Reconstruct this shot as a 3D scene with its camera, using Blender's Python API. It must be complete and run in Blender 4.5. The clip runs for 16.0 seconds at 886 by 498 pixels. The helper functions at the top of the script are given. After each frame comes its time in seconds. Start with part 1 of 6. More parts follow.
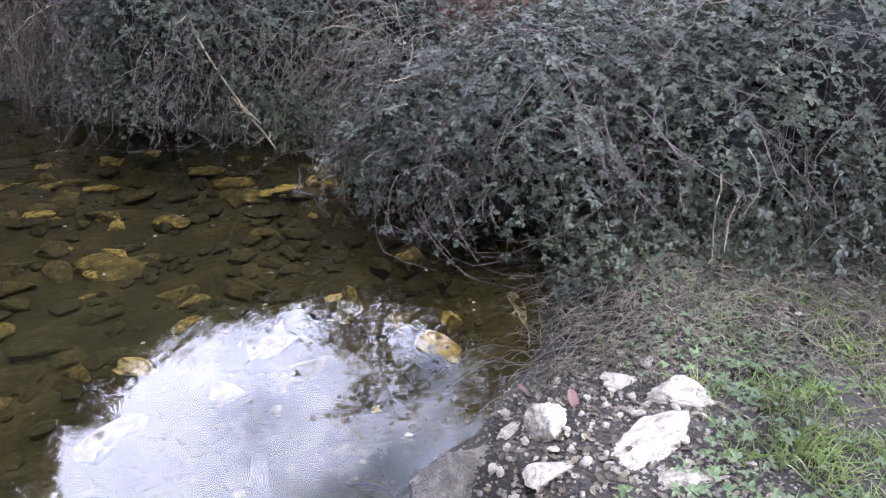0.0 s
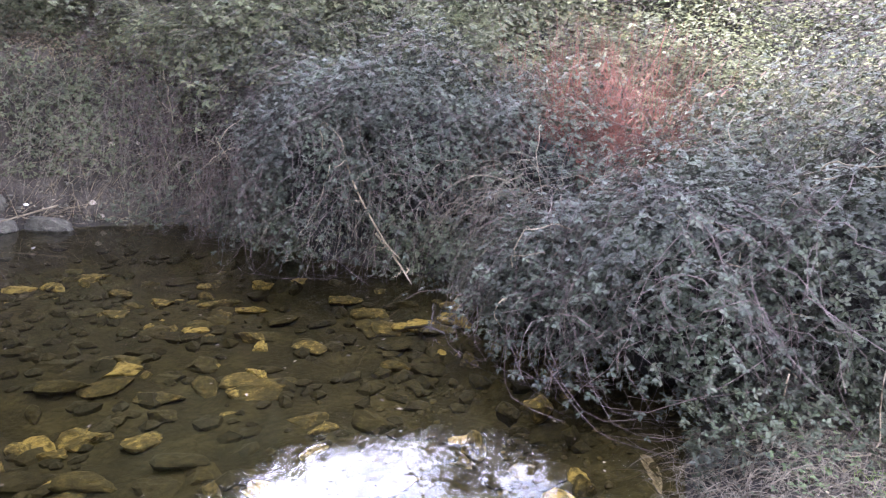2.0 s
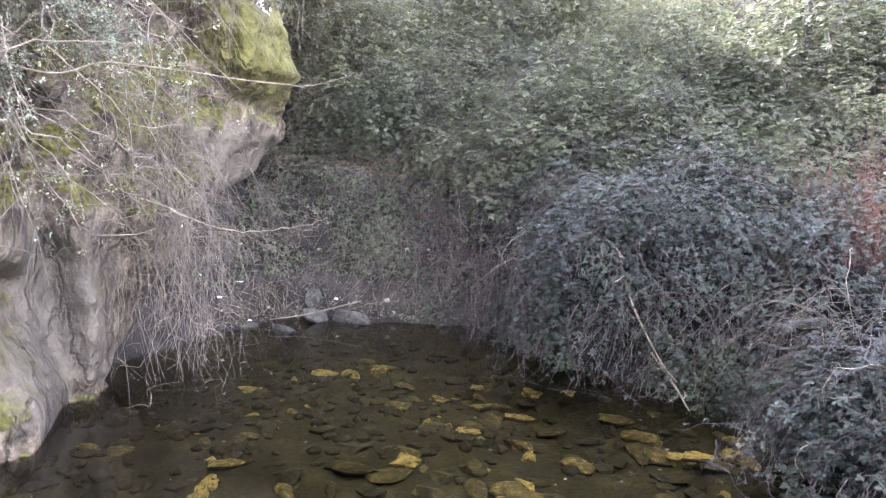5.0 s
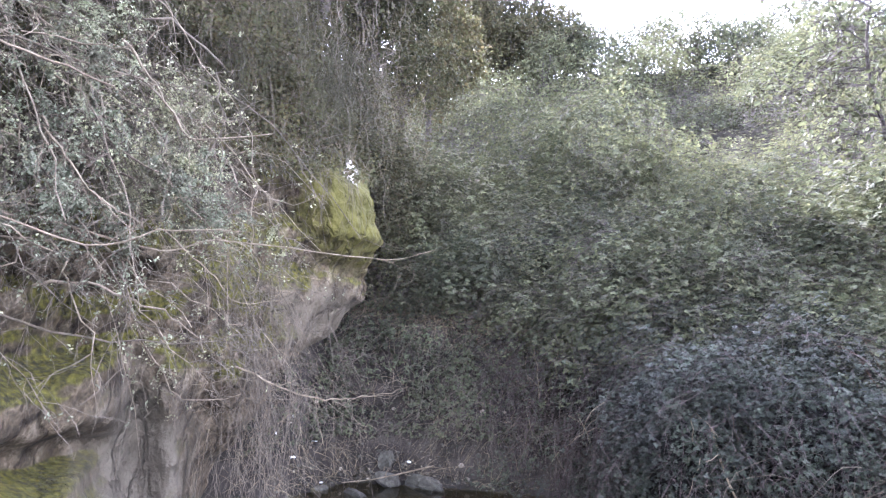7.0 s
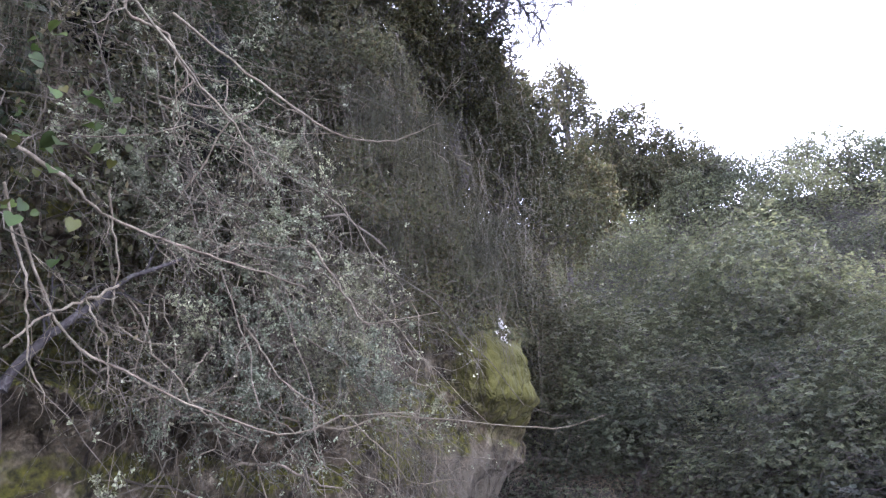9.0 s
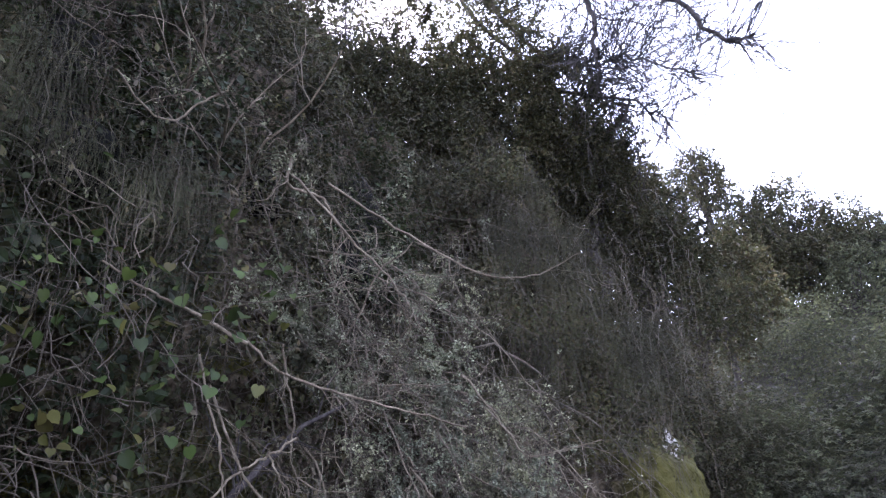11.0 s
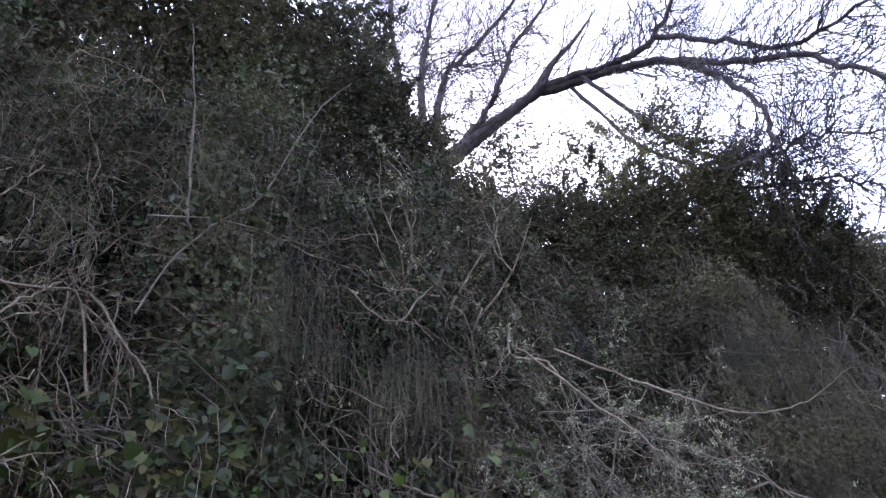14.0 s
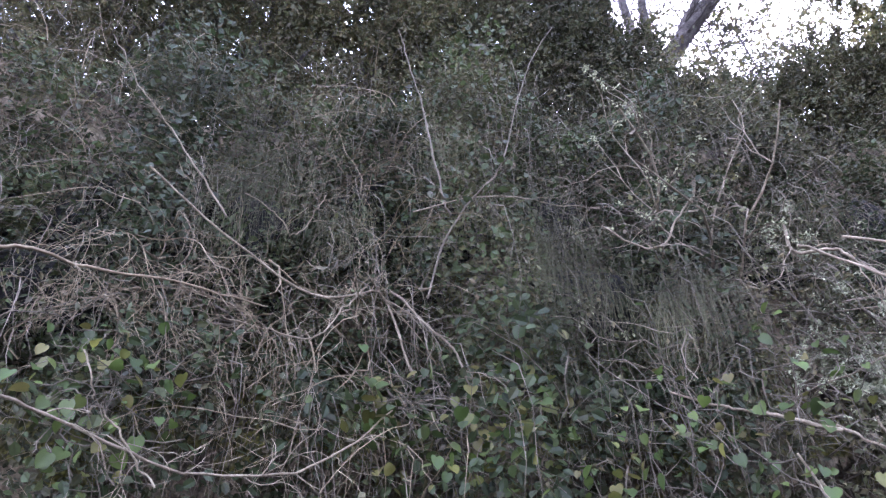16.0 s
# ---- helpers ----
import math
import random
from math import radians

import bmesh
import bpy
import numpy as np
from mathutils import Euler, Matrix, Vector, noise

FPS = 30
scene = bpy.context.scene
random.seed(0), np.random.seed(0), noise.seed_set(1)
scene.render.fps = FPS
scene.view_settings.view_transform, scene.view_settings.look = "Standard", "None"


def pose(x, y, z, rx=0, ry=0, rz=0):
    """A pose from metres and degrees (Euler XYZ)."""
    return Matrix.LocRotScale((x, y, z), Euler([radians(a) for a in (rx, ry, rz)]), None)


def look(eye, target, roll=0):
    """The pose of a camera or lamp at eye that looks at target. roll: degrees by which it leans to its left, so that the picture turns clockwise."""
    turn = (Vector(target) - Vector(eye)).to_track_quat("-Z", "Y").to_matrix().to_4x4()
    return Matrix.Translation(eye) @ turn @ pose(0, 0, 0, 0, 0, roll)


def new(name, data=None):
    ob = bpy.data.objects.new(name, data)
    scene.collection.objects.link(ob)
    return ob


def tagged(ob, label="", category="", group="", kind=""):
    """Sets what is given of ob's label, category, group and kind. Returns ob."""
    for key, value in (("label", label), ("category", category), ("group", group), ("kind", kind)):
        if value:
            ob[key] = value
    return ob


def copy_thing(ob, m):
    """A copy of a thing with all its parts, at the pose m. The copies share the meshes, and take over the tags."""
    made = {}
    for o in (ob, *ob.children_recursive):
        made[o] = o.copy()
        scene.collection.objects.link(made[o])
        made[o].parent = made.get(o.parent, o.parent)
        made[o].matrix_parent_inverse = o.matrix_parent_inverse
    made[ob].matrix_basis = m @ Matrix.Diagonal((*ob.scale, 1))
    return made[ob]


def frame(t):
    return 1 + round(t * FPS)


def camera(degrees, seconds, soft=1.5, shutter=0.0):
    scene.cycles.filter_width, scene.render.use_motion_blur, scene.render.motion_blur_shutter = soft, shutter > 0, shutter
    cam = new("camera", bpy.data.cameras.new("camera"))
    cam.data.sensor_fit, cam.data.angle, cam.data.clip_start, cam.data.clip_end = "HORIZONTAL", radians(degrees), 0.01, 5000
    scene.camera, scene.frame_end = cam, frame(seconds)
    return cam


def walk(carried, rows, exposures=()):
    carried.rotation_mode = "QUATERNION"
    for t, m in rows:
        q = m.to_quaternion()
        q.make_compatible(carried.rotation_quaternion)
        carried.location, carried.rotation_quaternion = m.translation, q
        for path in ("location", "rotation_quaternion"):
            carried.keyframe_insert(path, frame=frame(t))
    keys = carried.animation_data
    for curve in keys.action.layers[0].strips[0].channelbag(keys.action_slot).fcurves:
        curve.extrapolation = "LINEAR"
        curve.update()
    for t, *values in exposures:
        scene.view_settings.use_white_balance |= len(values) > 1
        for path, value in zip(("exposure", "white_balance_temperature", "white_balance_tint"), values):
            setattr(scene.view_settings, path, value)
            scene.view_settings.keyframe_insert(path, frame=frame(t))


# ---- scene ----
cam = camera(67.2, 16.0, soft=1.3)
METRES, EYE, TILT, LEAN, TURN = 1.5, 1.55, -26.5, 0.5, 0.0
ROWS = [
    (0.0, 0.0, 0.0, 0.0, 0.0, 0.0, -0.0),
    (0.5, -0.0108, -0.0006, 0.0089, 2.43, 2.25, -1.28),
    (1.0, -0.0197, -0.0158, 0.0212, 5.61, 5.87, -2.54),
    (1.5, -0.0282, -0.0117, 0.0309, 8.39, 8.66, -4.23),
    (2.0, -0.0422, -0.0333, 0.0331, 9.81, 10.97, -5.09),
    (2.5, -0.0547, -0.0372, 0.0359, 11.93, 11.44, -6.17),
    (3.0, -0.0775, -0.058, 0.0408, 15.93, 12.69, -7.73),
    (3.5, -0.092, -0.0808, 0.0378, 20.67, 13.86, -10.1),
    (4.0, -0.0948, -0.0901, 0.0337, 24.32, 14.37, -11.75),
    (6.5, -0.129, -0.1615, 0.103, 35.7, 24.11, -16.52),
    (7.0, -0.1349, -0.1864, 0.1154, 36.08, 27.77, -16.8),
    (7.5, -0.1422, -0.2222, 0.1176, 39.19, 30.23, -17.87),
    (8.0, -0.1422, -0.2669, 0.1284, 43.08, 31.77, -18.74),
    (8.5, -0.1496, -0.2918, 0.1351, 45.79, 33.87, -19.04),
    (9.0, -0.1454, -0.3128, 0.1447, 48.99, 36.15, -19.76),
    (9.5, -0.1391, -0.3315, 0.1552, 51.72, 37.6, -20.4),
    (12.0, -0.0473, -0.4288, 0.1841, 70.39, 42.7, -24.48),
    (12.5, -0.0273, -0.4295, 0.1768, 71.85, 44.78, -24.64),
    (13.0, -0.0454, -0.4308, 0.176, 73.02, 41.67, -25.02),
    (13.5, -0.0302, -0.4714, 0.1928, 78.63, 43.25, -24.56),
    (14.0, -0.0484, -0.5121, 0.1737, 85.58, 43.35, -23.92),
    (14.5, 0.0113, -0.4842, 0.2072, 92.73, 40.79, -24.57),
    (15.0, 0.0642, -0.4892, 0.2083, 98.72, 37.95, -24.55),
    (15.5, 0.1071, -0.5019, 0.1911, 107.28, 33.47, -24.31),
    (16.0, 0.0648, -0.5085, 0.1559, 113.83, 26.12, -23.3),
]
EXPOSURES = [(0.0, 3.8, 5500, 24), (1.5, 4.1, 5500, 28), (3.5, 4.4, 5450, 28), (6.5, 3.85, 5300, 27), (7.5, 3.65, 5250, 27), (9.5, 2.65, 5200, 27), (12.3, 1.9, 5100, 28), (13.0, 1.8, 5100, 28), (14.5, 2.3, 5050, 28), (15.5, 2.9, 5050, 29), (16.0, 3.3, 5050, 30)]
walk(cam, [(t, pose(0, 0, EYE, TILT, LEAN, TURN) @ pose(METRES * x, METRES * y, METRES * z, 90 + pitch, roll, yaw)) for t, x, y, z, yaw, pitch, roll in ROWS], EXPOSURES)

# ---- sky, sun ----
SUN_AZ, SUN_EL = 78.0, 45.5   # degrees to the left of +y, above the horizon
to_sun = Vector((-math.sin(radians(SUN_AZ)) * math.cos(radians(SUN_EL)), math.cos(radians(SUN_AZ)) * math.cos(radians(SUN_EL)), math.sin(radians(SUN_EL))))
sun_data = bpy.data.lights.new("sun", "SUN")
sun_data.energy, sun_data.angle, sun_data.color = 5.0, radians(0.55), (1.0, 0.93, 0.82)
sun = new("sun", sun_data)
sun.matrix_world = look(to_sun * 60, (0, 0, 0))

world = bpy.data.worlds.new("world")
scene.world = world
world.use_nodes = True
wn, wl = world.node_tree.nodes, world.node_tree.links
wn.clear()
sky = wn.new("ShaderNodeTexSky")
sky.sky_type, sky.sun_disc = "NISHITA", False
sky.sun_elevation, sky.sun_rotation = radians(SUN_EL), radians(-SUN_AZ)
sky.air_density, sky.dust_density, sky.ozone_density = 1.3, 2.5, 1.0
wcoord = wn.new("ShaderNodeTexCoord")
cloud = wn.new("ShaderNodeTexNoise")
cloud.inputs["Scale"].default_value, cloud.inputs["Detail"].default_value, cloud.inputs["Roughness"].default_value = 3.4, 8.0, 0.55
wl.new(wcoord.outputs["Generated"], cloud.inputs["Vector"])
wsep, wbank = wn.new("ShaderNodeSeparateXYZ"), wn.new("ShaderNodeMath")
wl.new(wcoord.outputs["Generated"], wsep.inputs[0])
wbank.operation = "MULTIPLY_ADD"      # more cloud towards the horizon
wbank.inputs[1].default_value = -0.46
wl.new(wsep.outputs["Z"], wbank.inputs[0])
wl.new(cloud.outputs["Fac"], wbank.inputs[2])
cramp = wn.new("ShaderNodeValToRGB")
cramp.color_ramp.elements[0].position, cramp.color_ramp.elements[1].position = 0.10, 0.26
cramp.color_ramp.elements[0].color = (0.12, 0.12, 0.12, 1)
wl.new(wbank.outputs[0], cramp.inputs["Fac"])
cmix = wn.new("ShaderNodeMixRGB")
cmix.inputs["Color2"].default_value = (25.0, 25.0, 25.8, 1)
wl.new(cramp.outputs["Color"], cmix.inputs["Fac"])
wl.new(sky.outputs["Color"], cmix.inputs["Color1"])
wbg = wn.new("ShaderNodeBackground")
wbg.inputs["Strength"].default_value = 0.05
wl.new(cmix.outputs["Color"], wbg.inputs["Color"])
wout = wn.new("ShaderNodeOutputWorld")
wl.new(wbg.outputs["Background"], wout.inputs["Surface"])

# ---- materials ----


def shade(name, stops, scale=4.0, detail=6.0, rough=0.8, bump=0.4, bump_scale=40.0, metal=0.0, spec=0.3, fine=0.35, vary=0.0):
    """A matt material: a two-scale noise through a colour ramp, with fine relief."""
    m = bpy.data.materials.new(name)
    m.use_nodes = True
    n, l = m.node_tree.nodes, m.node_tree.links
    b = n["Principled BSDF"]
    co = n.new("ShaderNodeTexCoord")
    a = n.new("ShaderNodeTexNoise")
    a.inputs["Scale"].default_value, a.inputs["Detail"].default_value = scale, detail
    f = n.new("ShaderNodeTexNoise")
    f.inputs["Scale"].default_value, f.inputs["Detail"].default_value = bump_scale, 5.0
    mix = n.new("ShaderNodeMixRGB")
    mix.inputs["Fac"].default_value = fine
    l.new(co.outputs["Object"], a.inputs["Vector"])
    l.new(co.outputs["Object"], f.inputs["Vector"])
    l.new(a.outputs["Fac"], mix.inputs["Color1"])
    l.new(f.outputs["Fac"], mix.inputs["Color2"])
    r = n.new("ShaderNodeValToRGB")
    for k, (pos, col) in enumerate(stops):
        e = r.color_ramp.elements[k] if k < 2 else r.color_ramp.elements.new(pos)
        e.position, e.color = pos, (*col, 1)
    if vary:
        oi, ma = n.new("ShaderNodeObjectInfo"), n.new("ShaderNodeMath")
        ma.operation = "MULTIPLY_ADD"
        ma.inputs[1].default_value = vary
        ofs = n.new("ShaderNodeMath")
        ofs.operation = "SUBTRACT"
        ofs.inputs[1].default_value = vary * 0.5
        l.new(oi.outputs["Random"], ma.inputs[0])
        l.new(mix.outputs["Color"], ma.inputs[2])
        l.new(ma.outputs[0], ofs.inputs[0])
        l.new(ofs.outputs[0], r.inputs["Fac"])
    else:
        l.new(mix.outputs["Color"], r.inputs["Fac"])
    l.new(r.outputs["Color"], b.inputs["Base Color"])
    b.inputs["Roughness"].default_value, b.inputs["Metallic"].default_value = rough, metal
    b.inputs["Specular IOR Level"].default_value = spec
    bp = n.new("ShaderNodeBump")
    bp.inputs["Strength"].default_value, bp.inputs["Distance"].default_value = bump, 0.02
    l.new(f.outputs["Fac"], bp.inputs["Height"])
    l.new(bp.outputs["Normal"], b.inputs["Normal"])
    return m


def leafy(name, cols, rough=0.5, glow=0.35, spec=0.4, single=False, spread=0.5, clump=2.6):
    """A leaf material: every leaf takes its own tint from the list, and some light comes through it."""
    m = bpy.data.materials.new(name)
    m.use_nodes = True
    n, l = m.node_tree.nodes, m.node_tree.links
    b = n["Principled BSDF"]
    mean = [sum(c[i] for c in cols) / len(cols) for i in range(3)]
    cols = [tuple(mean[i] + spread * (c[i] - mean[i]) for i in range(3)) for c in cols]
    r = n.new("ShaderNodeValToRGB")
    r.color_ramp.interpolation = "LINEAR"
    for k, col in enumerate(cols):
        pos = k / max(1, len(cols) - 1)
        e = r.color_ramp.elements[k] if k < 2 else r.color_ramp.elements.new(pos)
        e.position, e.color = pos, (*col, 1)
    if single:
        src = n.new("ShaderNodeObjectInfo").outputs["Random"]
    else:
        src = n.new("ShaderNodeNewGeometry").outputs["Random Per Island"]
    l.new(src, r.inputs["Fac"])
    co = n.new("ShaderNodeTexCoord")
    f = n.new("ShaderNodeTexNoise")
    f.inputs["Scale"].default_value = 90.0
    l.new(co.outputs["Object"], f.inputs["Vector"])
    mul = n.new("ShaderNodeMixRGB")
    mul.blend_type = "OVERLAY"
    mul.inputs["Fac"].default_value = 0.35
    l.new(r.outputs["Color"], mul.inputs["Color1"])
    l.new(f.outputs["Fac"], mul.inputs["Color2"])
    own, cast, tint = n.new("ShaderNodeObjectInfo"), n.new("ShaderNodeValToRGB"), n.new("ShaderNodeMixRGB")
    cast.color_ramp.elements[0].color, cast.color_ramp.elements[1].color = (0.72, 0.74, 0.72, 1), (1.28, 1.22, 1.05, 1)
    l.new(own.outputs["Random"], cast.inputs["Fac"])
    tint.blend_type = "MULTIPLY"
    tint.inputs["Fac"].default_value = 0.0 if single else 1.0
    l.new(mul.outputs["Color"], tint.inputs["Color1"])
    l.new(cast.outputs["Color"], tint.inputs["Color2"])
    geo, wide, tone, sway = n.new("ShaderNodeNewGeometry"), n.new("ShaderNodeTexNoise"), n.new("ShaderNodeValToRGB"), n.new("ShaderNodeMixRGB")
    wide.inputs["Scale"].default_value, wide.inputs["Detail"].default_value = clump, 3.0
    l.new(geo.outputs["Position"], wide.inputs["Vector"])
    tone.color_ramp.elements[0].position, tone.color_ramp.elements[1].position = 0.36, 0.66
    tone.color_ramp.elements[0].color, tone.color_ramp.elements[1].color = (0.62, 0.60, 0.60, 1), (1.35, 1.38, 1.25, 1)
    l.new(wide.outputs["Fac"], tone.inputs["Fac"])
    sway.blend_type = "MULTIPLY"
    sway.inputs["Fac"].default_value = 1.0
    l.new(tint.outputs["Color"], sway.inputs["Color1"])
    l.new(tone.outputs["Color"], sway.inputs["Color2"])
    l.new(sway.outputs["Color"], b.inputs["Base Color"])
    b.inputs["Roughness"].default_value, b.inputs["Specular IOR Level"].default_value = rough, spec
    t = n.new("ShaderNodeBsdfTranslucent")
    l.new(sway.outputs["Color"], t.inputs["Color"])
    mx = n.new("ShaderNodeMixShader")
    mx.inputs["Fac"].default_value = glow
    out = n["Material Output"]
    l.new(b.outputs["BSDF"], mx.inputs[1])
    l.new(t.outputs["BSDF"], mx.inputs[2])
    l.new(mx.outputs["Shader"], out.inputs["Surface"])
    return m


M_SOIL = shade("soil", [(0.3, (0.008, 0.007, 0.005)), (0.5, (0.022, 0.018, 0.013)), (0.70, (0.066, 0.056, 0.044))], 3.0, 12, 0.95, 1.0, 70)
M_BED = shade("pond_mud", [(0.3, (0.012, 0.011, 0.005)), (0.5, (0.028, 0.025, 0.011)), (0.75, (0.085, 0.075, 0.034))], 3.5, 8, 0.9, 0.6, 30)
# near-black colour of the bush cores: inner shade put into the colour
M_THICK = shade("thicket_shade", [(0.35, (0.004, 0.004, 0.003)), (0.55, (0.009, 0.008, 0.006)), (0.75, (0.022, 0.018, 0.013))], 7.0, 8, 0.95, 1.0, 60)
M_ROCK = shade("limestone", [(0.3, (0.022, 0.021, 0.015)), (0.5, (0.053, 0.050, 0.037)), (0.7, (0.117, 0.110, 0.087))], 5.0, 10, 0.85, 0.7, 35)
M_STONE = shade("bank_stone", [(0.32, (0.09, 0.074, 0.05)), (0.46, (0.22, 0.19, 0.145)), (0.58, (0.32, 0.285, 0.228)), (0.74, (0.45, 0.415, 0.35))], 9.0, 10, 0.85, 0.6, 45)
M_WETSTONE = shade("pond_stone", [(0.25, (0.022, 0.020, 0.009)), (0.48, (0.060, 0.052, 0.022)), (0.63, (0.14, 0.115, 0.042)), (0.76, (0.48, 0.38, 0.13))], 5.0, 8, 0.7, 0.5, 40, vary=0.48)
M_WETROCK = shade("wet_rock", [(0.3, (0.022, 0.018, 0.012)), (0.5, (0.06, 0.05, 0.034)), (0.7, (0.15, 0.128, 0.09))], 8.0, 10, 0.5, 0.8, 45, spec=0.5)
M_GRIT = shade("grit", [(0.3, (0.043, 0.037, 0.027)), (0.5, (0.106, 0.092, 0.068)), (0.7, (0.246, 0.217, 0.170))], 14.0, 6, 0.9, 0.6, 60)
M_STEM = shade("dry_stem", [(0.3, (0.042, 0.034, 0.022)), (0.5, (0.088, 0.073, 0.050)), (0.7, (0.165, 0.141, 0.102))], 9.0, 4, 0.75, 0.2, 60)
M_CANE = shade("bramble_cane", [(0.3, (0.025, 0.017, 0.014)), (0.5, (0.054, 0.039, 0.034)), (0.7, (0.123, 0.097, 0.083))], 9.0, 4, 0.6, 0.2, 60)
M_FINE = shade("fine_twig", [(0.3, (0.060, 0.048, 0.032)), (0.5, (0.140, 0.115, 0.077)), (0.7, (0.280, 0.235, 0.168))], 11.0, 5, 0.8, 0.3, 90)
M_DEAD = shade("grey_twig", [(0.3, (0.061, 0.048, 0.030)), (0.5, (0.143, 0.117, 0.076)), (0.7, (0.279, 0.238, 0.164))], 11.0, 5, 0.8, 0.4, 90)
M_TWIG = shade("brown_twig", [(0.3, (0.068, 0.051, 0.029)), (0.5, (0.137, 0.107, 0.063)), (0.7, (0.241, 0.199, 0.124))], 9.0, 4, 0.75, 0.2, 60)
M_RED = shade("red_stem", [(0.3, (0.052, 0.017, 0.010)), (0.5, (0.104, 0.036, 0.021)), (0.7, (0.192, 0.083, 0.053))], 6.0, 4, 0.5, 0.2, 60)
M_BARK = shade("bark", [(0.3, (0.020, 0.017, 0.015)), (0.5, (0.050, 0.042, 0.037)), (0.7, (0.11, 0.098, 0.086))], 6.0, 8, 0.9, 0.9, 45)
M_WHITE = shade("white_plastic", [(0.3, (0.6, 0.6, 0.6)), (0.6, (0.82, 0.82, 0.8))], 6.0, 3, 0.5, 0.1, 40)
M_BRAMBLE = leafy("bramble_leaf", [(0.018, 0.026, 0.015), (0.032, 0.043, 0.027), (0.041, 0.038, 0.027), (0.027, 0.037, 0.021), (0.051, 0.064, 0.042), (0.038, 0.049, 0.031), (0.020, 0.029, 0.015), (0.060, 0.062, 0.042), (0.036, 0.032, 0.022)], 0.48, 0.2, 0.32)
M_HILL = leafy("hill_leaf", [(0.045, 0.056, 0.036), (0.080, 0.094, 0.056), (0.125, 0.135, 0.076), (0.055, 0.066, 0.046), (0.165, 0.165, 0.095), (0.036, 0.045, 0.031), (0.10, 0.092, 0.062)], 0.6, 0.42, 0.22)
M_IVY = leafy("ivy_leaf", [(0.031, 0.039, 0.018), (0.049, 0.060, 0.028), (0.075, 0.062, 0.037), (0.039, 0.047, 0.023), (0.073, 0.079, 0.036), (0.101, 0.081, 0.047), (0.073, 0.053, 0.035)], 0.5, 0.45, 0.2)
M_MIX = leafy("mixed_leaf", [(0.05, 0.06, 0.026), (0.085, 0.098, 0.04), (0.10, 0.078, 0.05), (0.06, 0.044, 0.03), (0.14, 0.115, 0.075), (0.07, 0.085, 0.035)], 0.5, 0.35, 0.35)
M_LAUREL = leafy("broad_leaf", [(0.021, 0.034, 0.013), (0.036, 0.055, 0.020), (0.049, 0.066, 0.024), (0.027, 0.040, 0.016), (0.065, 0.067, 0.029), (0.045, 0.037, 0.023)], 0.52, 0.35, 0.25)
M_ROUND = leafy("round_leaf", [(0.033, 0.055, 0.013), (0.051, 0.081, 0.018), (0.076, 0.104, 0.022), (0.040, 0.064, 0.015), (0.121, 0.113, 0.027), (0.088, 0.071, 0.024)], 0.5, 0.4, 0.3, True, .8)
M_LICHEN = leafy("lichen_tuft", [(0.189, 0.196, 0.138), (0.302, 0.310, 0.227), (0.113, 0.123, 0.078), (0.425, 0.430, 0.327)], 0.8, 0.3, 0.2, False, 0.8)
M_GRASS = leafy("grass_blade", [(0.055, 0.11, 0.022), (0.085, 0.155, 0.034), (0.115, 0.19, 0.048), (0.15, 0.175, 0.07), (0.21, 0.18, 0.11)], 0.5, 0.4, 0.4)
M_WEED = leafy("weed_leaf", [(0.05, 0.085, 0.03), (0.085, 0.125, 0.05), (0.11, 0.14, 0.065), (0.07, 0.09, 0.05)], 0.5, 0.35, 0.4)
M_STRAW = leafy("dry_grass", [(0.11, 0.095, 0.055), (0.17, 0.15, 0.095), (0.065, 0.075, 0.04), (0.13, 0.125, 0.075)], 0.7, 0.3, 0.2)
M_SEDGE = leafy("sedge_blade", [(0.042, 0.040, 0.021), (0.066, 0.060, 0.034), (0.03, 0.036, 0.017), (0.082, 0.070, 0.044)], 0.65, 0.3, 0.2)
M_LITTER = leafy("dead_leaf", [(0.039, 0.030, 0.020), (0.078, 0.061, 0.043), (0.133, 0.108, 0.078), (0.020, 0.015, 0.011), (0.234, 0.203, 0.164), (0.039, 0.030, 0.020), (0.023, 0.019, 0.013)], 0.75, 0.15, 0.2, False, 0.9)

# water: a clear brown tint with a mirror that follows Fresnel's law
M_WATER = bpy.data.materials.new("pond_water")
M_WATER.use_nodes = True
n_, l_ = M_WATER.node_tree.nodes, M_WATER.node_tree.links
n_.remove(n_["Principled BSDF"])
w_t, w_g, w_f, w_m = n_.new("ShaderNodeBsdfTransparent"), n_.new("ShaderNodeBsdfGlossy"), n_.new("ShaderNodeFresnel"), n_.new("ShaderNodeMixShader")
w_t.inputs["Color"].default_value = (0.82, 0.755, 0.55, 1)
w_g.inputs["Roughness"].default_value = 0.0
w_f.inputs["IOR"].default_value = 1.48
w_co, w_n, w_b = n_.new("ShaderNodeTexCoord"), n_.new("ShaderNodeTexNoise"), n_.new("ShaderNodeBump")
w_n.inputs["Scale"].default_value, w_n.inputs["Detail"].default_value = 1.3, 1.0
w_b.inputs["Strength"].default_value, w_b.inputs["Distance"].default_value = 0.03, 0.02
l_.new(w_co.outputs["Object"], w_n.inputs["Vector"])
l_.new(w_n.outputs["Fac"], w_b.inputs["Height"])
l_.new(w_b.outputs["Normal"], w_g.inputs["Normal"])
l_.new(w_f.outputs["Fac"], w_m.inputs["Fac"])
l_.new(w_t.outputs["BSDF"], w_m.inputs[1])
l_.new(w_g.outputs["BSDF"], w_m.inputs[2])
l_.new(w_m.outputs["Shader"], n_["Material Output"].inputs["Surface"])

# ---- mesh tools ----
rng = np.random.default_rng(7)


